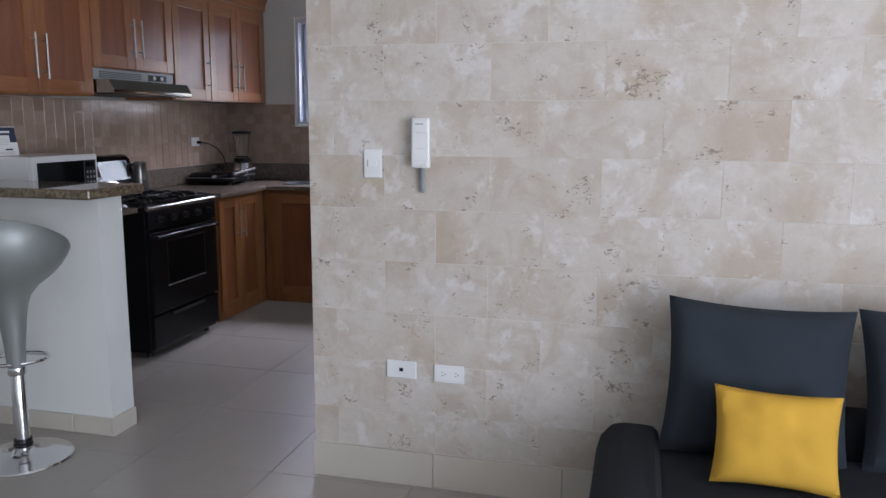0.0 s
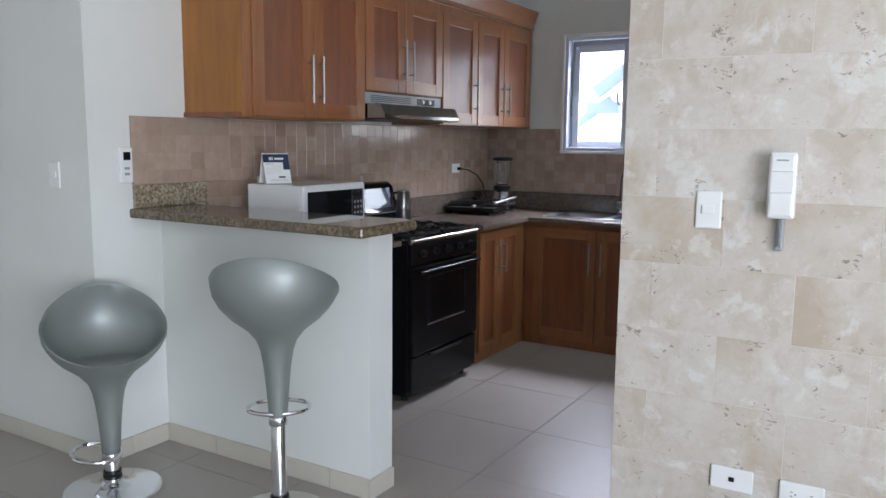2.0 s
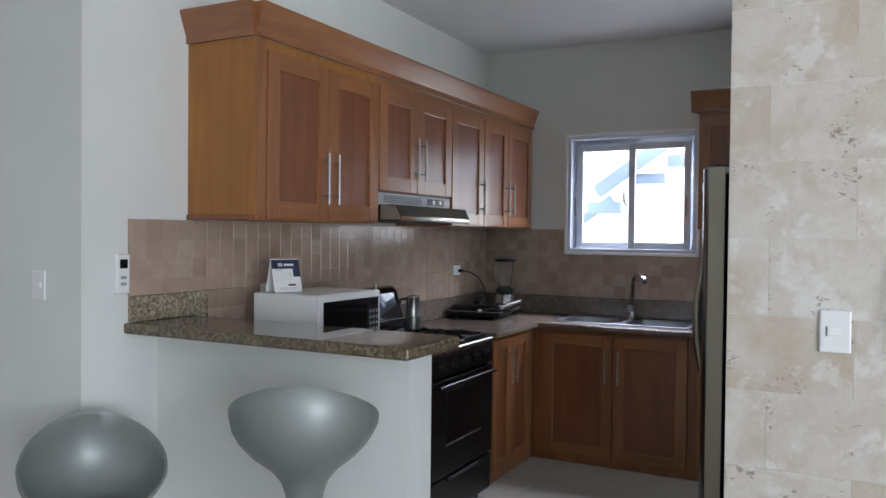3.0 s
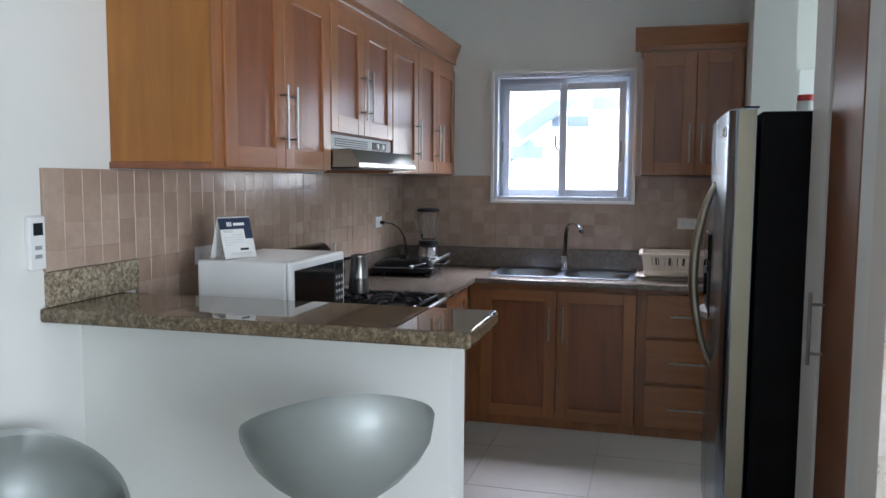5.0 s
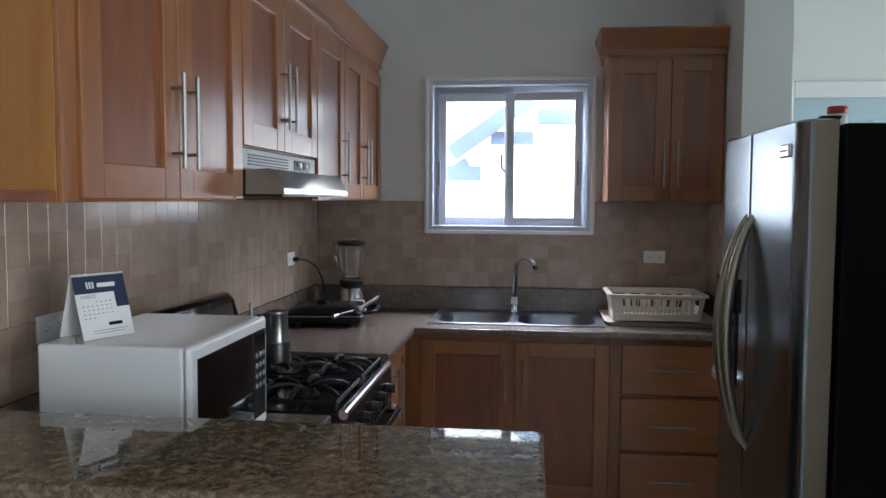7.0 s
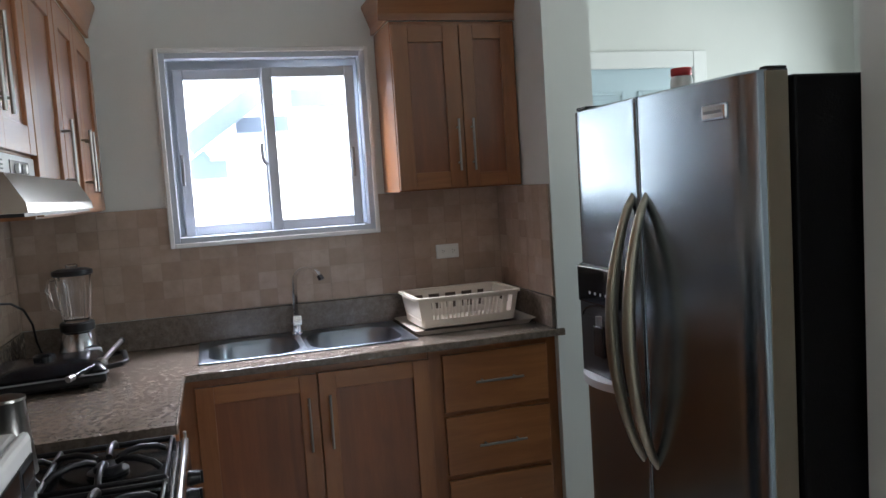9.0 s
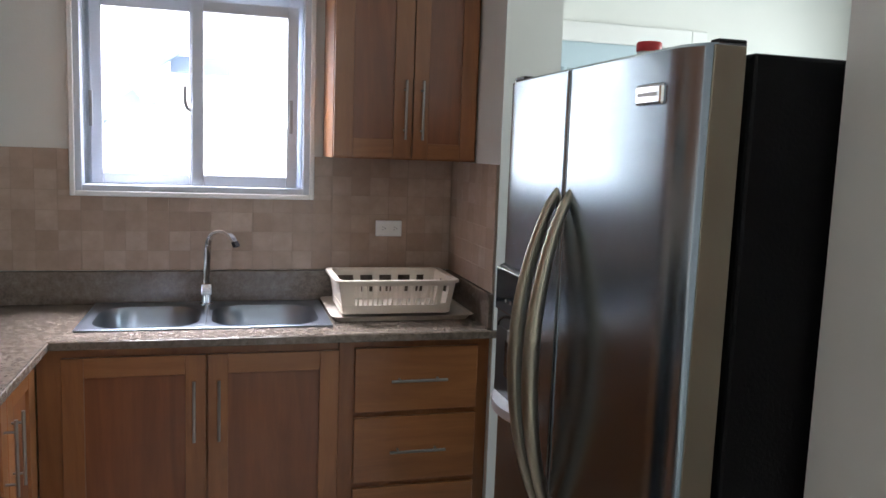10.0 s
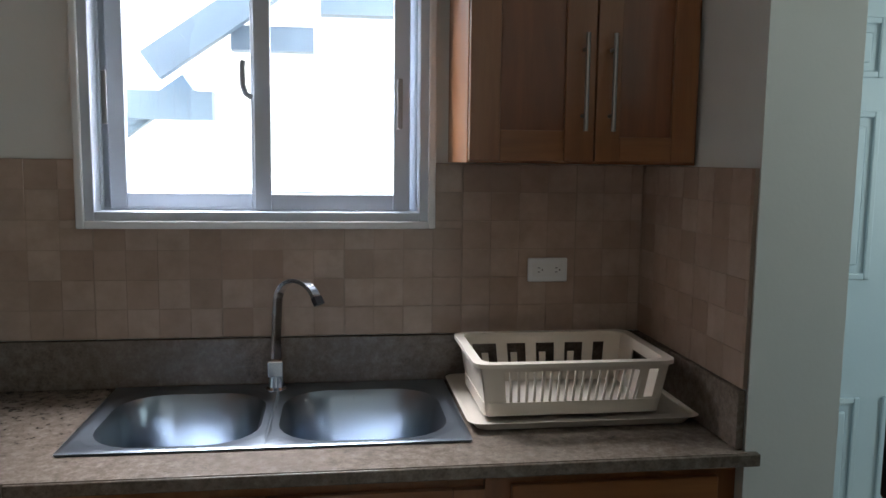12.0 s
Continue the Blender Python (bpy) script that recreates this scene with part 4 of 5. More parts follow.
for side, bands in (("front", ((0, 0.12, 0, 1), (0.12, 0.86, 0, 0.22), (0.12, 0.95, 0.86, 1), (0.86, 0.9, 0, 0.86), (0.9, 0.95, 0, 0.3), (0.95, 1, 0, 1))), ("left", ((0, 1, 0, 1),)), ("right", ((0, 1, 0, 0.5), (0, 1, 0.82, 1), (0, 0.3, 0.5, 0.82), (0.7, 1, 0.5, 0.82))),
                    ("back", ((0, 1, 0, 0.2), (0, 1, 0.82, 1), (0, 0.07, 0.2, 0.82), (0.89, 1, 0.2, 0.82)))):
    for u0, u1, v0, v1 in bands:
        part("side_panel", wall_piece(side, u0, u1, v0, v1), cream_plastic, rack)
for k in range(17):
    u = 0.137 + 0.7 * k / 16
    part("slat", wall_piece("front", u, u + 0.014, 0.2, 0.88, 0.012), cream_plastic, rack)
for k in range(5):
    u = 0.07 + 0.18 * k
    if k:
        part("slat", wall_piece("back", u - 0.035, u + 0.03, 0.2, 0.82), cream_plastic, rack)
    if k < 4:
        part("slat", wall_piece("back", u + 0.05, u + 0.09, 0.2, 0.62), cream_plastic, rack)
part("lower_band", lofted([rounded(RX0 - 0.006, RY0 - 0.006, RX1 + 0.006, RY1 + 0.006, 0.02, RZ0 - 0.002), rounded(RX0 - 0.008, RY0 - 0.008, RX1 + 0.008, RY1 + 0.008, 0.02, RZ0 + 0.03),
     rounded(RX0 - 0.003, RY0 - 0.003, RX1 + 0.003, RY1 + 0.003, 0.02, RZ0 + 0.03), rounded(RX0 - 0.001, RY0 - 0.001, RX1 + 0.001, RY1 + 0.001, 0.02, RZ0 - 0.002)], None, False), cream_plastic, rack, "", True)

# ---- microwave ----
mw = thing("microwave", (-2.635, 3.935, TOP), "white microwave oven with a black glass door", "microwave")
for px in (-2.78, -2.5):
    for py in (3.74, 4.13):
        part("foot", rod((px, py, TOP), (px, py, TOP + 0.016), 0.014), black_plastic, mw)
part("case", box((-2.815, 3.69, TOP + 0.015), (-2.471, 4.175, 1.23), 0.007), white_enamel, mw, "white metal case")
front = part("front", box((-2.4705, 3.688, TOP + 0.014), (-2.452, 4.177, 1.231), 0.01), white_plastic, mw, "white plastic front")
part("door_glass", box((-2.4525, 3.72, TOP + 0.045), (-2.448, 4.062, 1.2), 0.002), dark_glass, front, "black door glass")
pad = part("keypad", box((-2.4525, 4.066, TOP + 0.045), (-2.448, 4.155, 1.2), 0.002), black_plastic, front, "black keypad")
part("display", box((-2.448, 4.076, 1.165), (-2.4465, 4.145, 1.19)), dark_glass, pad)
for i in range(3):
    for j in range(4):
        y, z = 4.084 + i * 0.0265, 1.135 - j * 0.028
        part("key", rod((-2.448, y, z), (-2.4462, y, z), 0.0075, seg=10), grey_plastic, pad)

# ---- bar stools ----
SHELL = [(0.0, 0.036), (0.1, 0.042), (0.2, 0.052), (0.26, 0.062), (0.3, 0.076), (0.34, 0.108), (0.385, 0.165), (0.43, 0.207), (0.48, 0.234), (0.54, 0.241), (0.6, 0.234), (0.66, 0.212)]


def shell_radius(h):
    for (h0, r0), (h1, r1) in zip(SHELL, SHELL[1:]):
        if h <= h1:
            return r0 + (r1 - r0) * (h - h0) / (h1 - h0)
    return SHELL[-1][1]


def stool(x, y, turn, low, rise, foot, label):
    """A moulded swivel seat on a gas-lift stem; the seat's open side looks along turn, its shell starts at the height low, its back rises by rise,
    and its footrest points along foot."""
    s = thing("bar_stool", (x, y, 0), label, "bar stool", "bar stools at the breakfast bar")
    part("base_plate", lathe((x, y, 0), [(0.19, 0), (0.195, 0.006), (0.19, 0.012), (0.12, 0.022), (0.05, 0.03), (0.035, 0.045), (0.034, 0.06)], seg=40), chrome, s, "round chrome foot plate", True)
    part("stem", lathe((x, y, 0.05), [(0.029, 0), (0.029, low - 0.06), (0.026, low - 0.055), (0.026, low - 0.045)], seg=20), chrome, s, "chrome stem", True)
    part("gaiter", lathe((x, y, 0.055), [(0.036, 0), (0.038, 0.012), (0.033, 0.018), (0.037, 0.026), (0.034, 0.036)], seg=20), black_plastic, s, "black rubber gaiter", True)
    a0 = radians(turn)
    ax, ay = math.cos(radians(foot)), math.sin(radians(foot))
    ring = [(0.062 + 0.088 * math.cos(a), 0.12 * math.sin(a)) for a in (2 * math.pi * k / 32 for k in range(32))]
    ring_pts = [(x + u * ax - w * ay, y + u * ay + w * ax, low + 0.012) for u, w in ring]
    part("footrest", sweep(ring_pts, 0.0085, seg=8, closed=True), chrome, s, "chrome ring footrest", True)
    part("collar", lathe((x, y, low - 0.035), [(0.034, 0), (0.037, 0.004), (0.037, 0.03), (0.035, 0.034)], seg=20), chrome, s, "", True)
    bm = bmesh.new()
    seg = 44

    def place(a, h, inset):
        r = max(shell_radius(h) - inset, 0.012)
        return bm.verts.new((x + r * math.cos(a), y + r * math.sin(a), low + h))

    angles = [2 * math.pi * j / seg for j in range(seg)]
    rim = [0.412 + rise * ((1 - math.cos(a - a0)) / 2) ** 1.15 for a in angles]
    rows = [[place(a, h, 0) for a in angles] for h, _ in SHELL[:7]]
    for t in (0.25, 0.5, 0.75, 0.94):
        rows.append([place(a, 0.387 + (m - 0.387) * t, 0) for a, m in zip(angles, rim)])
    rows.append([place(a, m, 0.004) for a, m in zip(angles, rim)])
    for t in (0.94, 0.7, 0.4, 0.14):
        rows.append([place(a, 0.407 + (m - 0.407) * t, 0.012) for a, m in zip(angles, rim)])
    dip = [0.394 + 0.013 * math.cos(a - a0) for a in angles]
    for drop, inset in ((0.0, 0.016), (0.004, 0.03), (0.002, 0.06), (0.0, 0.11)):
        rows.append([place(a, h - drop, inset) for a, h in zip(angles, dip)])
    for u, w in zip(rows, rows[1:]):
        for j in range(seg):
            bm.faces.new((u[j], u[(j + 1) % seg], w[(j + 1) % seg], w[j]))
    bm.faces.new(rows[0])
    bm.faces.new(rows[-1])
    part("seat", bm, silver_paint, s, "glossy silver moulded seat shell", True)
    return s


stool(-2.73, 2.8, 330, 0.165, 0.27, 255, "silver moulded bar stool set low on a chrome stem")
stool(-1.99, 3.0, 120, 0.405, 0.232, 130, "silver moulded bar stool set high, turned to the bar")


# ---- switches, sockets and the door phone ----
def plate(m, w, h, label, kind, parts=()):
    """A wall plate at m, with raised or dark pieces given as (name, u0, v0, u1, v1, out, material)."""
    ob = thing(kind, m.translation, label, "socket" if "socket" in kind else "switch")
    p = part("cover", placed(box((-w / 2, -h / 2, 0.0005), (w / 2, h / 2, 0.009), 0.004), m), white_plastic, ob)
    for name, u0, v0, u1, v1, out, mat in parts:
        part(name, placed(box((u0, v0, 0.0085), (u1, v1, 0.009 + out), 0.001), m), mat, p)
    return ob


def sockets(m, label):
    slots = []
    for u in (-0.026, 0.026):
        for dv in (-0.006, 0.006):
            slots.append(("slot", u - 0.004, dv - 0.0012, u + 0.004, dv + 0.0012, 0.0008, black_plastic))
        slots.append(("earth_hole", u + 0.008, -0.0025, u + 0.012, 0.0025, 0.0008, black_plastic))
    return plate(m, 0.118, 0.07, label, "wall_socket", [("socket_face", -0.045, -0.02, 0.045, 0.02, 0.0004, trim_paint)] + slots)


rocker = [("rocker", -0.017, -0.01, 0.017, 0.012, 0.004, trim_paint), ("pilot", -0.022, -0.012, -0.018, 0.013, 0.001, grey_plastic)]
plate(facing((-0.479, STONE_Y, 1.264), "-y"), 0.072, 0.108, "white light switch on the travertine", "light_switch", rocker)
plate(facing((-3.222, 2.94, 1.285), "-y"), 0.075, 0.115, "white light switch on the painted wall", "light_switch", rocker)
plate(facing((-0.37, STONE_Y, 0.472), "-y"), 0.12, 0.07, "white aerial plate low on the travertine", "wall_socket", [("jack", -0.008, -0.007, 0.008, 0.007, 0.002, black_plastic)])
sockets(facing((-0.18, STONE_Y, 0.468), "-y"), "white double socket low on the travertine")
sockets(facing((-1.042, BACK - 0.012, 1.242), "-y"), "white double socket on the tiles by the sink")
sockets(facing((LEFT + 0.012, 3.975, 1.218), "+x"), "white double socket on the tiles by the microwave")
sockets(facing((LEFT + 0.012, 6.015, 1.243), "+x"), "white socket with a plugged cord on the tiles")
plug = thing("power_cord", (LEFT + 0.03, 6.03, 1.24), "black power cord plugged into the tile wall", "cord")
part("plug", box((LEFT + 0.0215, 6.028, 1.228), (LEFT + 0.05, 6.056, 1.25), 0.005), black_plastic, plug)
curve = [(LEFT + 0.05, 6.042, 1.239), (LEFT + 0.08, 6.1, 1.23), (LEFT + 0.1, 6.2, 1.19), (LEFT + 0.11, 6.28, 1.12), (LEFT + 0.11, 6.32, 1.04), (LEFT + 0.13, 6.34, 0.96), (LEFT + 0.2, 6.35, TOP + 0.008)]
part("cable", sweep(curve, 0.0045, seg=8), black_plastic, plug, "", True)

phone = thing("door_phone", (-0.29, STONE_Y, 1.345), "white wall-mounted door phone handset", "intercom")
M = facing((-0.29, STONE_Y, 1.345), "-y")
part("cradle", placed(box((-0.032, -0.085, 0.0005), (0.03, 0.085, 0.03), 0.008), M), white_plastic, phone)
bm = box((-0.026, -0.092, 0.031), (0.043, 0.088, 0.056), 0.007)
box((-0.02, -0.084, 0.0562), (0.037, -0.02, 0.0605), 0.004, bm)
box((-0.02, 0.035, 0.0562), (0.037, 0.08, 0.0605), 0.004, bm)
part("handset", placed(bm, M), white_plastic, phone, "flat white handset")
part("grille", placed(box((-0.008, 0.064, 0.0605), (0.022, 0.068, 0.0615)), M), grey_plastic, phone)
coil = [(0.006 + 0.004 * math.cos(k), -0.09 - 0.0011 * k, 0.022 + 0.004 * math.sin(k)) for k in (0.5 * j for j in range(150))]
part("coiled_cord", placed(sweep(coil, 0.0026, seg=5), M), grey_plastic, phone, "grey coiled cord", True)
part("cord_stub", placed(box((-0.006, -0.185, 0.0005), (0.016, -0.093, 0.02), 0.006), M), grey_plastic, phone)

remote = thing("remote_control", (LEFT, 3.117, 1.33), "white air conditioner remote in a wall holder", "remote")
M = facing((LEFT, 3.113, 1.33), "+x")
part("body", placed(box((-0.03, -0.078, 0.0005), (0.032, 0.078, 0.02), 0.005), M), white_plastic, remote)
part("screen", placed(box((-0.016, 0.022, 0.0198), (0.02, 0.058, 0.0212)), M), dark_glass, remote, "small dark screen")
part("button", placed(box((-0.012, -0.02, 0.0198), (0.014, -0.008, 0.0215), 0.0005), M), grey_plastic, remote)
part("button", placed(box((-0.012, -0.045, 0.0198), (0.014, -0.033, 0.0215), 0.0005), M), grey_plastic, remote)

# ---- seascape in a dark frame ----
pic = thing("framed_picture", (-4.4, 2.94, 1.8), "oil painting of a sailing ship in a dark wooden frame", "picture")
PX0, PX1, PZ0, PZ1 = -5.1, -3.665, 1.365, 2.405
F = 0.13
M = facing((0, 2.9395, 0), "-y")
bm = boxes(((PX0, PZ0, 0), (PX0 + F, PZ1, 0.035)), ((PX1 - F, PZ0, 0), (PX1, PZ1, 0.035)), ((PX0 + F, PZ0, 0), (PX1 - F, PZ0 + F, 0.0345)), ((PX0 + F, PZ1 - F, 0), (PX1 - F, PZ1, 0.0345)), bevel=0.01)
part("frame", placed(bm, M), frame_wood, pic, "dark brown moulded frame")
slip = shader("gilt_slip", (0.16, 0.1, 0.05), 0.4)
part("slip", placed(boxes(((PX0 + F, PZ0 + F, 0.001), (PX0 + F + 0.014, PZ1 - F, 0.026)), ((PX1 - F - 0.014, PZ0 + F, 0.001), (PX1 - F, PZ1 - F, 0.026)),
     ((PX0 + F + 0.014, PZ0 + F, 0.001), (PX1 - F - 0.014, PZ0 + F + 0.014, 0.026)), ((PX0 + F + 0.014, PZ1 - F - 0.014, 0.001), (PX1 - F - 0.014, PZ1 - F, 0.026)), bevel=0.003), M), slip, pic, "dull gilt slip")
sea = shader("painted_sea_and_sky", (0.1, 0.15, 0.18), 0.45)
v = coords(sea)
sep = node(sea, "ShaderNodeSeparateXYZ")
link(sea, v, sep.inputs["Vector"])
height = node(sea, "ShaderNodeMapRange", From_Min=PZ0 + F, From_Max=PZ1 - F)
link(sea, sep.outputs["Z"], height.inputs["Value"])
c = ramp(sea, height.outputs["Result"], [(0.0, (0.02, 0.045, 0.055)), (0.26, (0.03, 0.065, 0.085)), (0.31, (0.025, 0.05, 0.075)), (0.325, (0.3, 0.24, 0.15)), (0.55, (0.11, 0.14, 0.15)), (1.0, (0.05, 0.09, 0.12))])
sky_mask = node(sea, "ShaderNodeMath")
sky_mask.operation = "GREATER_THAN"
sky_mask.inputs[1].default_value = 0.32
link(sea, height.outputs["Result"], sky_mask.inputs[0])
clouds = ramp(sea, noise_tex(sea, coords(sea, (1, 1, 1.8)), 5, 5, 0.6, 0.6), [(0.5, (0, 0, 0)), (0.62, (0.75, 0.75, 0.75))])
foam = ramp(sea, noise_tex(sea, coords(sea, (1, 1, 2.4)), 11, 6, 0.7, 1.2), [(0.52, (0, 0, 0)), (0.66, (0.6, 0.6, 0.6))])
c = mixed(sea, mixed(sea, sky_mask.outputs[0], (0.0, 0.0, 0.0), clouds), c, (0.36, 0.25, 0.17))
c = mixed(sea, mixed(sea, sky_mask.outputs[0], foam, (0.0, 0.0, 0.0)), c, (0.22, 0.27, 0.28))
bsdf(sea).inputs["Specular IOR Level"].default_value = 0.15
link(sea, c, bsdf(sea).inputs["Base Color"])
bump(sea, noise_tex(sea, v, 120, 3), 0.2, 0.002)
canvas = part("canvas", placed(box((PX0 + F, PZ0 + F, 0.001), (PX1 - F, PZ1 - F, 0.015)), M), sea, pic, "stormy sea under an orange-grey sky")
sail = paint("painted_sail", (0.33, 0.3, 0.23), (0.22, 0.19, 0.14))
hull = paint("painted_hull", (0.05, 0.05, 0.05), (0.14, 0.14, 0.13))


def flat(points, out, name, mat):
    bm = bmesh.new()
    bm.faces.new([bm.verts.new((u, w, out)) for u, w in points])
    geo = bmesh.ops.extrude_face_region(bm, geom=bm.faces[:])
    bmesh.ops.translate(bm, verts=[g for g in geo["geom"] if isinstance(g, bmesh.types.BMVert)], vec=(0, 0, 0.0008))
    return part(name, placed(bm, M), mat, canvas)


flat([(-4.185, 1.8), (-4.085, 1.78), (-4.165, 2.18), (-4.215, 2.22)], 0.0152, "sail", sail)
flat([(-4.325, 1.8), (-4.205, 1.78), (-4.235, 2.22), (-4.275, 2.24)], 0.0152, "sail", sail)
flat([(-4.425, 1.79), (-4.345, 1.78), (-4.345, 2.15), (-4.375, 2.18)], 0.0152, "sail", sail)
flat([(-4.425, 1.765), (-4.15, 1.76), (-4.12, 1.772), (-4.15, 1.735), (-4.2, 1.7), (-4.36, 1.71)], 0.0154, "hull", hull)

# ---- sofa with cushions ----
sofa = thing("sofa", (1.5, 2.6, 0), "charcoal fabric sofa against the travertine wall", "sofa")


def puffed(w, d, h, puff, nx=22, nz=22, pinch=0.07):
    """A stuffed cushion, w wide, h high, pulled in along its sides, thick in the middle."""
    bm = bmesh.new()
    sides = []
    for s in (-1, 1):
        grid = []
        for i in range(nx + 1):
            col = []
            for j in range(nz + 1):
                u, q = 2 * i / nx - 1, 2 * j / nz - 1
                k = (1 - u * u) * (1 - q * q)
                fx = u * w / 2 * (1 - pinch * (1 - q * q) * abs(u) ** 2)
                fz = q * h / 2 * (1 - pinch * (1 - u * u) * abs(q) ** 2)
                wob = (0.014 * noise.noise((fx * 8 + s, fz * 6, w * 3)) + 0.007 * noise.noise((fx * 21, fz * 17 + s, h * 5))) * (1 - max(abs(u), abs(q)) ** 6)
                edge = abs(u) == 1 or abs(q) == 1
                col.append(bm.verts.new((fx, 0 if edge else s * (d * 0.03 + puff * 1.15 * k ** 0.42) + wob, fz)))
            grid.append(col)
        sides.append(grid)
        for i in range(nx):
            for j in range(nz):
                bm.faces.new((grid[i][j], grid[i + 1][j], grid[i + 1][j + 1], grid[i][j + 1]))
    bmesh.ops.remove_doubles(bm, verts=bm.verts[:], dist=0.0005)
    return bm


bm = box((0.45, 2.24, 0.06), (2.9, 3.14, 0.27), 0.05, seg=4)
part("seat_base", bm, sofa_cloth, sofa, "", True)
for x0 in (0.56, 1.34, 2.12):
    part("seat_cushion", box((x0 + 0.003, 2.18, 0.262), (x0 + 0.777, 2.95, 0.39), 0.045, seg=4), sofa_cloth, sofa, "", True)
part("backrest", box((0.62, 2.98, 0.25), (2.9, 3.16, 0.5), 0.06, seg=4), sofa_cloth, sofa, "", True)
bm = lofted([rounded(0.39 + k, 2.25 + k, 0.6 - 0.3 * k, 3.05 - k, 0.1 - k, z) for k, z in ((0.02, 0.06), (0.0, 0.1), (0.0, 0.33), (0.012, 0.375), (0.04, 0.41), (0.085, 0.425))])
part("arm", bm, sofa_cloth, sofa, "low rounded sofa arm", True)
for px in (0.5, 2.8):
    for py in (2.3, 3.05):
        part("foot", rod((px, py, 0), (px, py, 0.065), 0.02), black_plastic, sofa)


def cushion(x, y, z, w, d, h, lean_deg, roll_deg, material, label):
    bm = puffed(w, d, h, d * 0.42)
    bm.transform(Matrix.Translation((0, 0, h / 2)))
    bm.transform(pose(x, y, z, lean_deg, roll_deg, 0))
    ob = part("cushion", bm, material, None, "", True)
    return tagged(ob, label, "cushion")


cushion(0.865, 2.86, 0.375, 0.56, 0.2, 0.5, -14, 2, slate_cloth, "large slate-grey back cushion on the sofa")
cushion(1.46, 2.86, 0.385, 0.56, 0.2, 0.5, -14, -2, slate_cloth, "slate-grey back cushion beside the first one")
cushion(0.9, 2.64, 0.395, 0.35, 0.13, 0.28, -20, 2, yellow_cloth, "small mustard yellow throw pillow")

# ---- calendar on the microwave ----
cal = thing("desk_calendar", (-2.73, 3.8, 1.231), "folded desk calendar with a navy header on the microwave", "calendar")
U = Vector((0.41, 0.91, 0)).normalized()
N = Vector((U.y, -U.x, 0))
base = Vector((-2.695, 3.788, 1.2315))
M = Matrix(((U.x, 0, N.x, base.x), (U.y, 0, N.y, base.y), (0, 1, 0, base.z), (0, 0, 0, 1)))
tilt = Matrix.Rotation(radians(-17), 4, "X")
Mf = M @ tilt
sheet = part("sheet", placed(box((-0.068, 0.0, -0.001), (0.068, 0.155, 0.0005)), Mf), paper, cal, "printed month sheet")
part("back_flap", placed(box((-0.068, 0.0, -0.001), (0.068, 0.155, 0.0005)), M @ Matrix.Translation((0, 0, -0.0915)) @ Matrix.Rotation(radians(17), 4, "X")), paper, cal)
part("header", placed(box((-0.068, 0.108, 0.0006), (0.068, 0.15, 0.0012)), Mf), navy_ink, sheet, "navy header")
part("side_block", placed(box((0.034, 0.07, 0.0006), (0.068, 0.1078, 0.0012)), Mf), navy_ink, sheet)
for k in range(3):
    part("logo_bar", placed(box((-0.036 + 0.0075 * k, 0.119, 0.0013), (-0.031 + 0.0075 * k, 0.135, 0.0016)), Mf), paper, sheet)
part("logo_bar", placed(box((-0.008, 0.121, 0.0013), (0.04, 0.131, 0.0016)), Mf), paper, sheet)
part("button", placed(box((0.004, 0.028, 0.0006), (0.04, 0.036, 0.0011)), Mf), black_plastic, sheet)
for r in range(5):
    for q in range(7):
        if (r, q) in ((0, 0), (0, 1), (0, 2), (4, 3), (4, 4), (4, 5), (4, 6)):
            continue
        part("date", placed(box((-0.055 + 0.012 * q, 0.086 - 0.0095 * r, 0.0006), (-0.05 + 0.012 * q, 0.0885 - 0.0095 * r, 0.0009)), Mf), grey_plastic, sheet)
for k in range(2):
    part("small_print", placed(box((-0.04, 0.012 + 0.006 * k, 0.0006), (0.045 + 0.006 * k, 0.0135 + 0.006 * k, 0.0009)), Mf), grey_plastic, sheet)
text = bpy.data.curves.new("month", "FONT")
text.body, text.size, text.extrude = "MARZO", 0.0115, 0.0002
tob = new("month", text)
tob.matrix_world = Mf @ Matrix.Translation((-0.055, 0.0965, 0.0008))
deps = bpy.context.evaluated_depsgraph_get()
me = bpy.data.meshes.new_from_object(tob.evaluated_get(deps))
bm = bmesh.new()
bm.from_mesh(me)
bm.transform(Mf @ Matrix.Translation((-0.055, 0.0965, 0.0008)))
bpy.data.objects.remove(tob)
part("month_name", bm, grey_plastic, sheet)
for k in range(16):
    u = -0.06 + 0.008 * k
    loop = [(u, 0.152 + 0.006 * math.sin(a), -0.001 + 0.006 * math.cos(a)) for a in (2 * math.pi * j / 8 for j in range(8))]
    part("wire_loop", placed(sweep(loop, 0.0009, seg=4, closed=True), Mf), chrome, cal)

# ---- moka pot on the cooker ----
pot = thing("moka_pot", (-2.62, 4.84, 0.947), "stainless stovetop coffee pot on the burner", "coffee pot")
px, py, pz = -2.64, 4.82, 0.9635
part("boiler", lathe((px, py, pz), [(0.05, 0), (0.051, 0.004), (0.046, 0.066), (0.047, 0.072)]), nickel, pot, "", True)
part("jug", lathe((px, py, pz + 0.073), [(0.046, 0), (0.044, 0.01), (0.038, 0.1), (0.04, 0.104)]), nickel, pot, "polished steel jug", True)
part("lid", lathe((px, py, pz + 0.178), [(0.041, 0), (0.04, 0.006), (0.02, 0.012), (0.01, 0.013)]), nickel, pot, "", True)
part("handle", sweep([(px - 0.034, py - 0.01, pz + 0.17), (px - 0.07, py - 0.02, pz + 0.165), (px - 0.078, py - 0.022, pz + 0.13), (px - 0.07, py - 0.02, pz + 0.09)], 0.008), black_plastic, pot, "black handle", True)

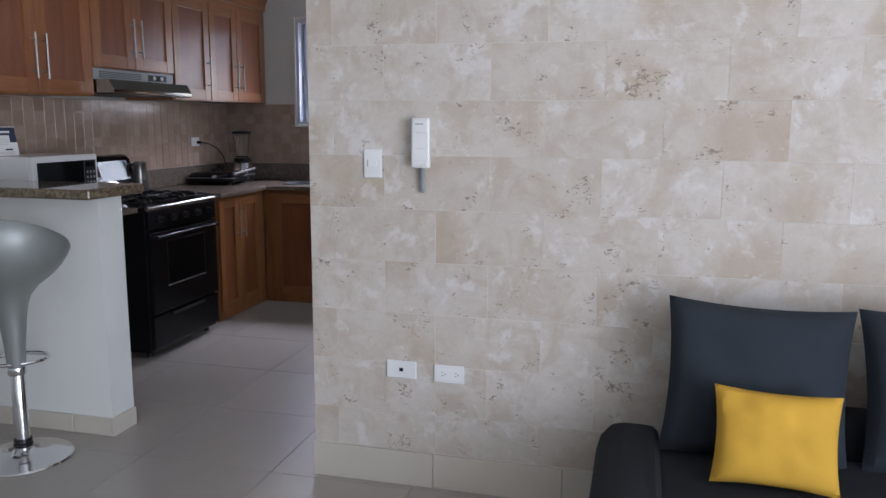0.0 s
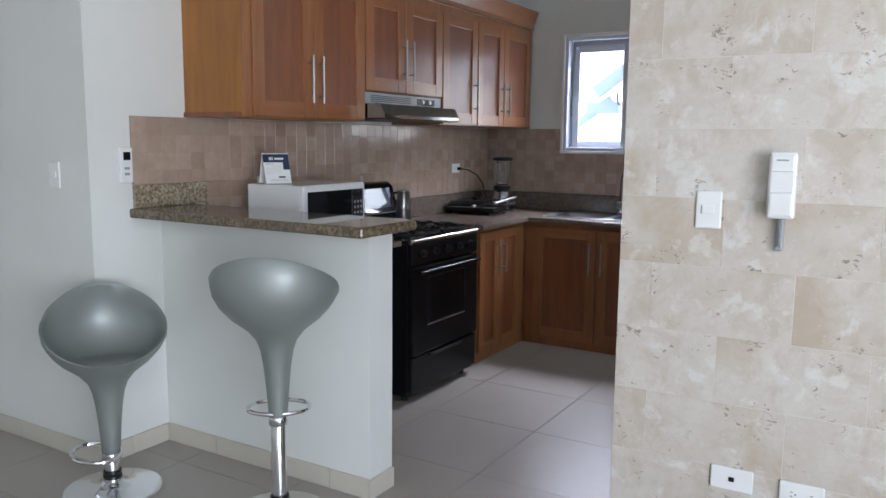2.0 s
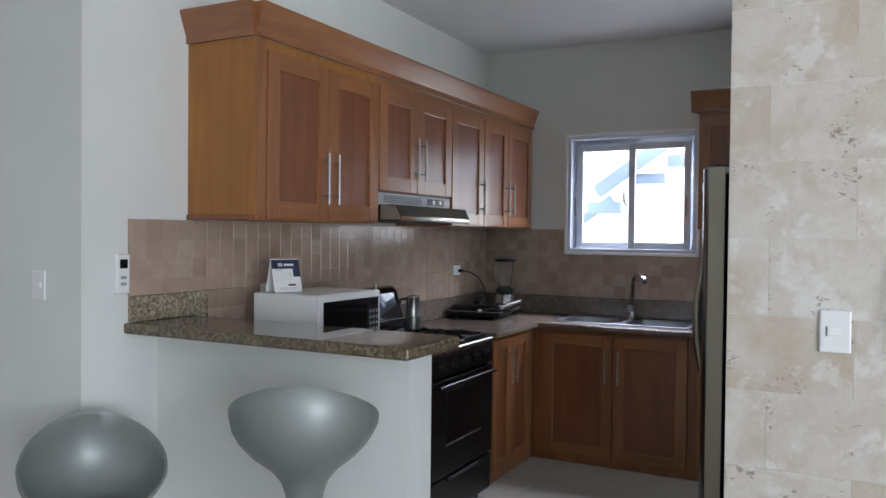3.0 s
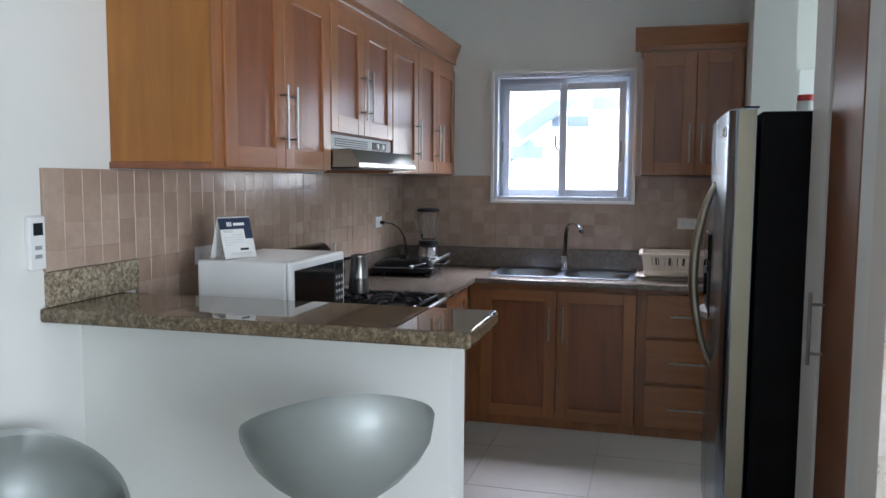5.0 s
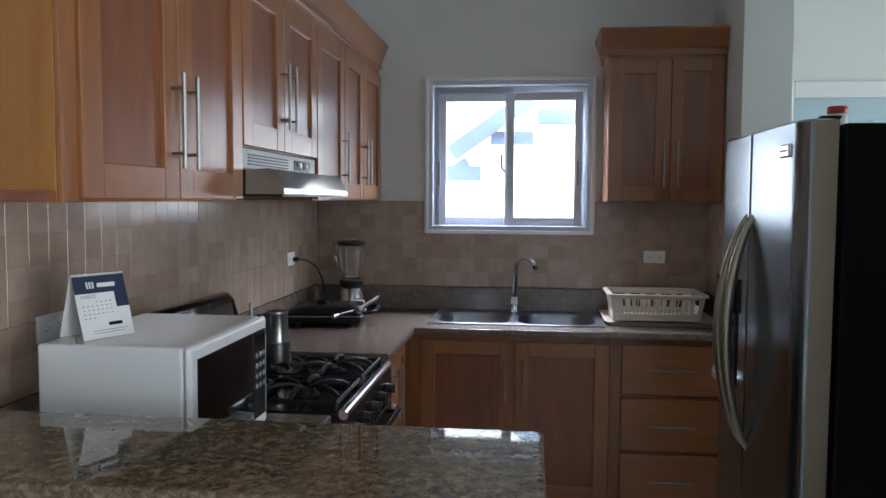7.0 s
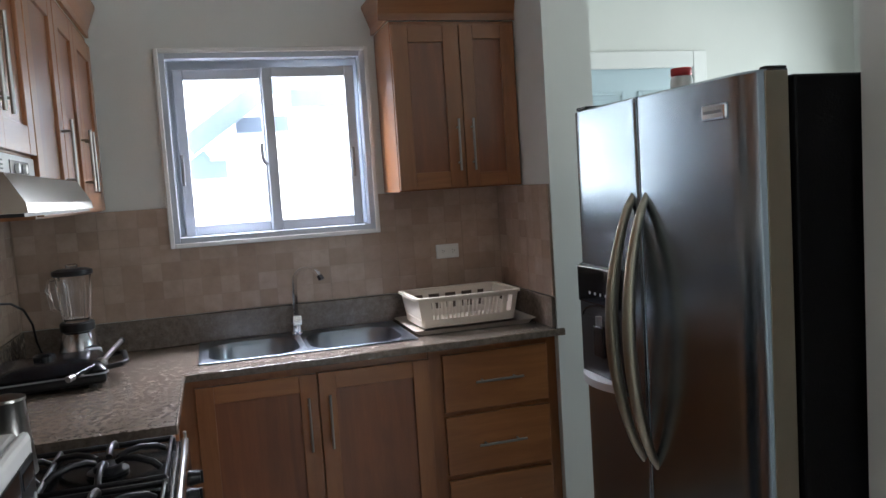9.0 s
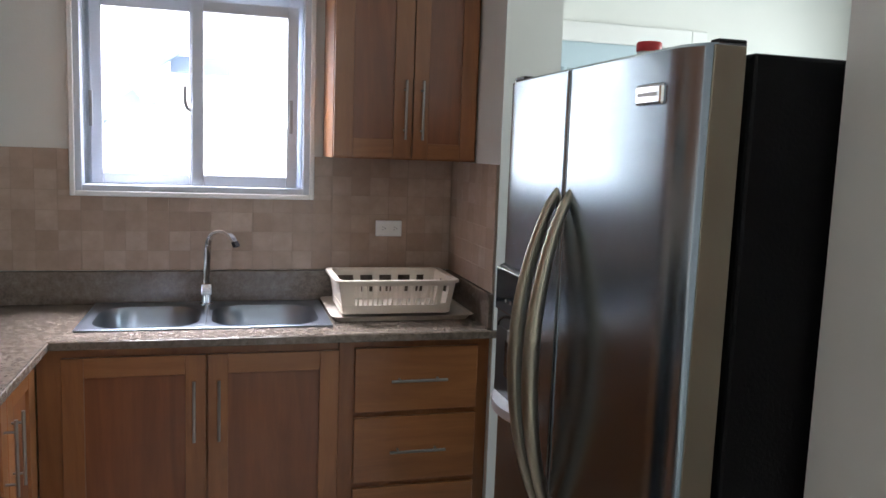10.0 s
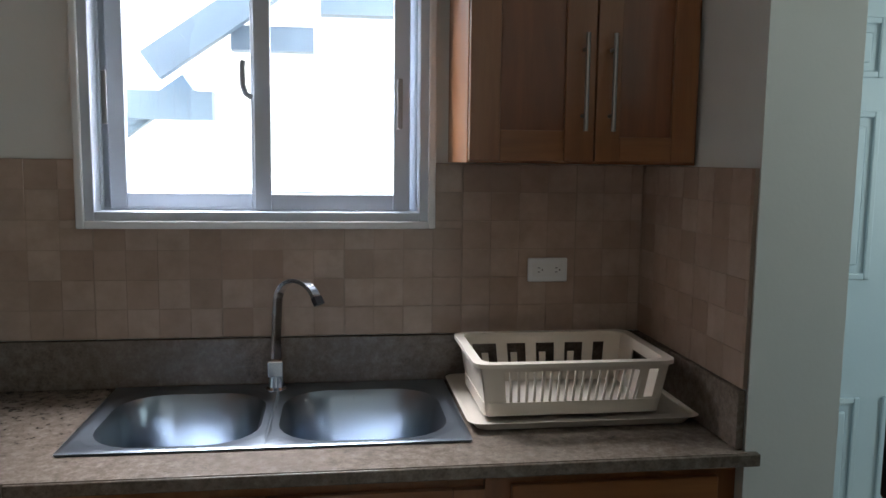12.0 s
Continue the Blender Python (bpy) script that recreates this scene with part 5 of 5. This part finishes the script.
# ---- blender ----
bl = thing("blender", (-2.714, 6.3, TOP), "glass jug blender with a silver base", "blender")
bx, by = -2.714, 6.3
part("base", lathe((bx, by, TOP), [(0.088, 0), (0.09, 0.01), (0.083, 0.06), (0.07, 0.11), (0.06, 0.146), (0.054, 0.153)]), blender_silver, bl, "silver motor base", True)
part("foot_band", lathe((bx, by, TOP), [(0.0905, 0.001), (0.0915, 0.006), (0.0905, 0.016)]), black_plastic, bl)
part("collar", lathe((bx, by, TOP + 0.154), [(0.06, 0), (0.067, 0.005), (0.067, 0.034), (0.06, 0.04)]), black_plastic, bl, "black screw collar", True)
turn = Matrix.Translation((bx + 0.05, by - 0.052, TOP + 0.055)) @ Vector((1, -1, 0.3)).to_track_quat("Z", "Y").to_matrix().to_4x4()
dial = part("dial", placed(rod((0, 0, 0), (0, 0, 0.016), 0.04, seg=20), turn), black_plastic, bl)
part("pointer", placed(box((-0.004, -0.03, 0.016), (0.004, 0.03, 0.026), 0.002), turn), grey_plastic, dial)
jug = lathe((bx, by, TOP + 0.194), [(0.044, 0), (0.05, 0.01), (0.066, 0.165), (0.07, 0.189), (0.065, 0.189), (0.061, 0.165), (0.046, 0.014), (0.038, 0.01)], seg=24)
part("jug", jug, glass, bl, "clear glass jug", True).visible_shadow = False
for k in range(6):
    a = k * math.pi / 3 + 0.3
    part("rib", rod((bx + 0.0515 * math.cos(a), by + 0.0515 * math.sin(a), TOP + 0.206), (bx + 0.067 * math.cos(a), by + 0.067 * math.sin(a), TOP + 0.355), 0.004, seg=6), glass, bl, "moulded glass rib", True).visible_shadow = False
grip = [(bx - 0.06, by + 0.025, TOP + 0.37), (bx - 0.1, by + 0.05, TOP + 0.366), (bx - 0.108, by + 0.055, TOP + 0.32), (bx - 0.096, by + 0.048, TOP + 0.25), (bx - 0.055, by + 0.023, TOP + 0.23)]
part("grip", sweep(grip, 0.009, seg=8), glass, bl, "glass jug handle", True).visible_shadow = False
part("jug_lid", lathe((bx, by, TOP + 0.384), [(0.073, 0), (0.079, 0.004), (0.077, 0.02), (0.055, 0.027), (0.03, 0.029)]), black_plastic, bl, "black lid", True)
part("lid_cap", lathe((bx, by, TOP + 0.414), [(0.024, 0), (0.022, 0.014), (0.015, 0.016)]), glass, bl, "clear cap", True)
part("blade", boxes(((bx - 0.03, by - 0.006, TOP + 0.212), (bx + 0.03, by + 0.006, TOP + 0.215)), ((bx - 0.006, by - 0.03, TOP + 0.216), (bx + 0.006, by + 0.03, TOP + 0.219))), chrome, bl)

# ---- contact grill ----
gr = thing("contact_grill", (-2.78, 6.0, TOP), "black electric contact grill, lid closed", "grill")
T = pose(-2.77, 6.01, TOP, 0, 0, 8) @ Matrix.Diagonal((1.12, 1.2, 1.1, 1))
for gx in (-0.12, 0.12):
    for gy in (-0.1, 0.1):
        part("foot", placed(rod((gx, gy, 0), (gx, gy, 0.014), 0.012), T), black_plastic, gr)
part("lower_plate", placed(box((-0.165, -0.14, 0.013), (0.165, 0.14, 0.045), 0.012), T), black_plastic, gr)
part("upper_plate", placed(lofted([rounded(-0.165, -0.14, 0.165, 0.14, 0.03, 0.047), rounded(-0.17, -0.145, 0.17, 0.145, 0.03, 0.06), rounded(-0.15, -0.125, 0.15, 0.125, 0.03, 0.082), rounded(-0.1, -0.08, 0.1, 0.08, 0.03, 0.09)]), T), black_enamel, gr, "domed black lid", True)
part("handle", placed(sweep([(0.15, -0.1, 0.055), (0.215, -0.1, 0.062), (0.23, -0.08, 0.066), (0.23, 0.08, 0.066), (0.215, 0.1, 0.062), (0.15, 0.1, 0.055)], 0.009), T), black_plastic, gr, "bent handle", True)
part("hinge", placed(box((0.1, 0.12, 0.03), (0.16, 0.16, 0.085), 0.01), T), grey_plastic, gr)
ARM = [Vector((-2.541, 6.176, 1.030)), Vector((-2.584, 5.929, 1.000)), Vector((-2.673, 5.750, 0.985))]
arm = part("arm", rod(ARM[1], ARM[0], 0.0105), nickel, gr, "bright metal tube handle", True)
part("arm_end", rod(ARM[0], ARM[0] + (ARM[0] - ARM[1]).normalized() * 0.012, 0.0125), black_plastic, arm)
part("pivot", lathe(tuple(ARM[1] - Vector((0, 0, 0.016))), [(0.012, 0), (0.02, 0.008), (0.021, 0.02), (0.013, 0.032)], seg=14), nickel, gr, "round pivot boss", True)
part("arm", rod(ARM[2], ARM[1], 0.009, r2=0.011), black_enamel, gr, "black arm of the handle", True)
part("arm_cap", rod(ARM[2], ARM[2] + (ARM[1] - ARM[2]).normalized() * 0.03, 0.0115), nickel, gr)
part("knob", placed(lathe((-0.02, 0.02, 0.09), [(0.034, 0), (0.034, 0.012), (0.026, 0.018), (0.012, 0.02)], seg=16), T), black_enamel, gr, "black thermostat knob", True)
part("lid_rim", placed(lofted([rounded(-0.167, -0.142, 0.167, 0.142, 0.03, 0.0455), rounded(-0.172, -0.147, 0.172, 0.147, 0.03, 0.046), rounded(-0.172, -0.147, 0.172, 0.147, 0.03, 0.05), rounded(-0.167, -0.142, 0.167, 0.142, 0.03, 0.0505)], None, False), T), grey_plastic, gr, "grey rim between the plates", True)
part("badge", placed(box((0.1675, -0.1, 0.05), (0.1705, -0.07, 0.058)), T), nickel, gr)

# ---- lighter by the cooker ----
part_pin = thing("kitchen_lighter", (-2.52, 4.24, TOP), "slim metal lighter standing by the cooker", "lighter")
part("stem", rod((-2.52, 4.24, TOP), (-2.52, 4.24, 1.24), 0.005), nickel, part_pin, "", True)
part("tip", lathe((-2.52, 4.24, 1.24), [(0.006, 0), (0.007, 0.01), (0.004, 0.018)], seg=10), nickel, part_pin)

# ---- neighbour's house seen through the window ----
house = thing("neighbour_house", (-2.0, 10.8, -0.125), "white rendered neighbour house with painted eaves", "house")
part("wall", box((-7.0, 10.6, -0.125), (4.0, 10.8, 6.0)), outside_paint, house)
eave_paint = paint("blue_grey_eaves", (0.12, 0.16, 0.21), (0.095, 0.13, 0.175), 0.6)
# Paler copy of the eave paint, imitating outdoor glare that washes timber out.
glare_eave_paint = paint("glare_washed_eaves", (0.16, 0.21, 0.26), (0.1, 0.14, 0.19), 0.7)
def slanted(x0, z0, x1, z1, deep, y0, y1):
    """A sloping board between two upper corners, its ends cut along the slope's square."""
    bm = bmesh.new()
    n = Vector((z1 - z0, 0, x0 - x1)).normalized() * deep
    faces = [[bm.verts.new((x, y, z)) for x, z in ((x0, z0), (x1, z1), (x1 + n.x, z1 + n.z), (x0 + n.x, z0 + n.z))] for y in (y0, y1)]
    for k in range(4):
        bm.faces.new((faces[0][k], faces[0][(k + 1) % 4], faces[1][(k + 1) % 4], faces[1][k]))
    bm.faces.new(faces[0])
    bm.faces.new(faces[1])
    return bm


part("rafter", slanted(-2.265, 1.885, -0.2, 3.33, 0.1, 6.97, 7.02), eave_paint, house, "sloping blue-grey rafter tail")
part("rafter", slanted(-2.6, 1.51, -2.16, 1.83, 0.06, 7.1, 7.15), glare_eave_paint, house, "sloping blue-grey rafter tail")
part("beam", box((-1.99, 7.021, 1.905), (-1.723, 7.09, 1.985)), eave_paint, house, "blue-grey beam end")
part("beam", box((-2.32, 7.021, 1.678), (-2.052, 7.099, 1.77)), glare_eave_paint, house, "blue-grey beam end, paled to imitate outdoor glare")
part("beam", box((-1.7, 7.021, 2.03), (-1.3, 7.09, 2.12)), eave_paint, house, "blue-grey beam end")
part("post", box((-0.32, 6.97, -0.125), (-0.2, 7.09, 3.25)), eave_paint, house)
part("post", box((-2.68, 7.03, -0.125), (-2.56, 7.15, 1.56)), eave_paint, house)
part("roof", box((-7.2, 10.5, 6.0), (4.2, 11.0, 6.1)), eave_paint, house)

# ---- wall tiles, stone and floor tiles, piece by piece ----
def slab_mesh(name, w, h, d, material, inset=0.0017):
    """One tile: w by h in its face, d thick, with eased front edges; its origin is its centre on the wall."""
    bm = bmesh.new()
    a, b = w / 2, h / 2
    rings = []
    for i, z in ((0.0, 0.0), (0.0, d - inset), (inset, d)):
        rings.append([bm.verts.new((x, y, z)) for x, y in ((-a + i, -b + i), (a - i, -b + i), (a - i, b - i), (-a + i, b - i))])
    for u, w2 in zip(rings, rings[1:]):
        for j in range(4):
            bm.faces.new((u[j], u[(j + 1) % 4], w2[(j + 1) % 4], w2[j]))
    bm.faces.new(rings[-1])
    me = bpy.data.meshes.new(name)
    bmesh.ops.recalc_face_normals(bm, faces=bm.faces)
    bm.to_mesh(me)
    bm.free()
    me.materials.append(material)
    return me


meshes = {}


def piece(name, w, h, d, material, parent, m, gap=0.0):
    key = (name, round(w, 3), round(h, 3), material.name)
    if key not in meshes:
        meshes[key] = slab_mesh(name, round(w, 3) - gap, round(h, 3) - gap, d, material, 0.0007 if name == "stone" else 0.0006)
    ob = new(name, meshes[key])
    ob.parent = parent
    ob.matrix_basis = m
    return ob


def tile_field(parent, m, u0, u1, v0, v1, holes, seam):
    """Small square tiles, a wider seam after every fourth; holes are (u0, v0, u1, v1)."""
    P, Q = 0.0838, 0.0815
    first = seam - math.ceil((seam - u0) / P) * P
    cols = []
    u = first
    while u < u1 - 0.004:
        a, b = max(u, u0), min(u + P, u1)
        if round((u - seam) / P) % 4 == 0:
            a += 0.0022
        if b - a > 0.012:
            cols.append((a, b))
        u += P
    rows = []
    v = v1
    while v > v0 + 0.004:
        a, b = max(v - Q, v0), v
        if b - a > 0.01:
            rows.append((a, b))
        v -= Q
    for a, b in cols:
        for c, d in rows:
            cuts = [(a, c, b, d)]
            for h0, g0, h1, g1 in holes:
                left = []
                for p, q, r, s in cuts:
                    if r <= h0 or p >= h1 or s <= g0 or q >= g1:
                        left.append((p, q, r, s))
                        continue
                    if q < g0 - 0.01:
                        left.append((p, q, r, g0))
                    if s > g1 + 0.01:
                        left.append((p, g1, r, s))
                    q2, s2 = max(q, g0), min(s, g1)
                    if p < h0 - 0.01:
                        left.append((p, q2, h0, s2))
                    if r > h1 + 0.01:
                        left.append((h1, q2, r, s2))
                cuts = left
            for p, q, r, s in cuts:
                wob = pose(0, 0, 0, random.uniform(-0.5, 0.5), random.uniform(-0.5, 0.5), 0)
                piece("tile", r - p, s - q, 0.011, tile_mat, parent, m @ Matrix.Translation(((p + r) / 2, (q + s) / 2, 0.0005)) @ wob, 0.0013)


random.seed(4)
Ml, Mb, Mr = facing((LEFT, 0, 0), "+x"), facing((0, BACK, 0), "-y"), facing((-0.747, 0, 0), "-x")
grout = boxes(((3.15, 1.241, 0.0005), (BACK - 0.0005, 1.547, 0.0099)), ((3.572, 1.057, 0.0005), (BACK - 0.0005, 1.24, 0.0099)))
setting("tile_bed", placed(grout, Ml), tile_grout, "grout bed of the tan tile splashback", "splashback")
grout = boxes(((LEFT + 0.0096, 1.057, 0.0005), (-2.3385, 1.547, 0.0099)), ((-2.3385, 1.057, 0.0005), (-1.3735, 1.3615, 0.0099)), ((-1.3735, 1.057, 0.0005), (-0.7565, 1.547, 0.0099)))
setting("tile_bed", placed(grout, Mb), tile_grout, "grout bed of the tan tile splashback", "splashback")
setting("tile_bed", placed(box((-BACK + 0.0005, 1.057, 0.0005), (-5.925, 1.547, 0.0099)), Mr), tile_grout, "grout bed of the tan tile splashback", "splashback")
tile_field(wall_left, Ml, 3.15, BACK - 0.012, 1.241, 1.547, [], 3.9)
tile_field(wall_left, Ml, 3.572, BACK - 0.012, 1.057, 1.2405, [], 3.9)
tile_field(wall_back, Mb, LEFT + 0.012, -0.76, 1.057, 1.547, [(-2.3385, 1.3615, -1.3735, 1.6)], -2.301)
tile_field(wall_stub, Mr, -BACK + 0.012, -5.925, 1.057, 1.547, [], -6.19)

random.seed(8)
z, k = 0.14, 0
Ms = facing((0, 3.2, 0), "-y")
while z < CEIL - 0.02:
    z1 = 0.295 if k == 0 else min(z + 0.2, CEIL)
    x = -0.738
    nxt = -0.437 if k % 2 else -0.637
    while x < 3.19:
        x1 = min(nxt, 3.2)
        piece("stone", x1 - x, z1 - z, 0.013, stone, wall_stone, Ms @ Matrix.Translation(((x + x1) / 2, (z + z1) / 2, random.uniform(-0.0008, 0.0004))), 0.0012)
        x, nxt = x1, x1 + 0.4
    z, k = z1, k + 1

random.seed(9)
PITCH = 0.6
i0 = math.floor((-6.0 + 1.52) / PITCH)
for i in range(i0, 8):
    for j in range(-11, 6):
        a, b = max(-1.52 + i * PITCH, -6.0), min(-1.52 + (i + 1) * PITCH, 3.2)
        c, d = max(3.743 + j * PITCH, -2.45), min(3.743 + (j + 1) * PITCH, BACK)
        if b - a < 0.02 or d - c < 0.02:
            continue
        piece("tile", b - a, d - c, 0.006, floor_mat, floor, Matrix.Translation(((a + b) / 2, (c + d) / 2, -0.006)), 0.003)
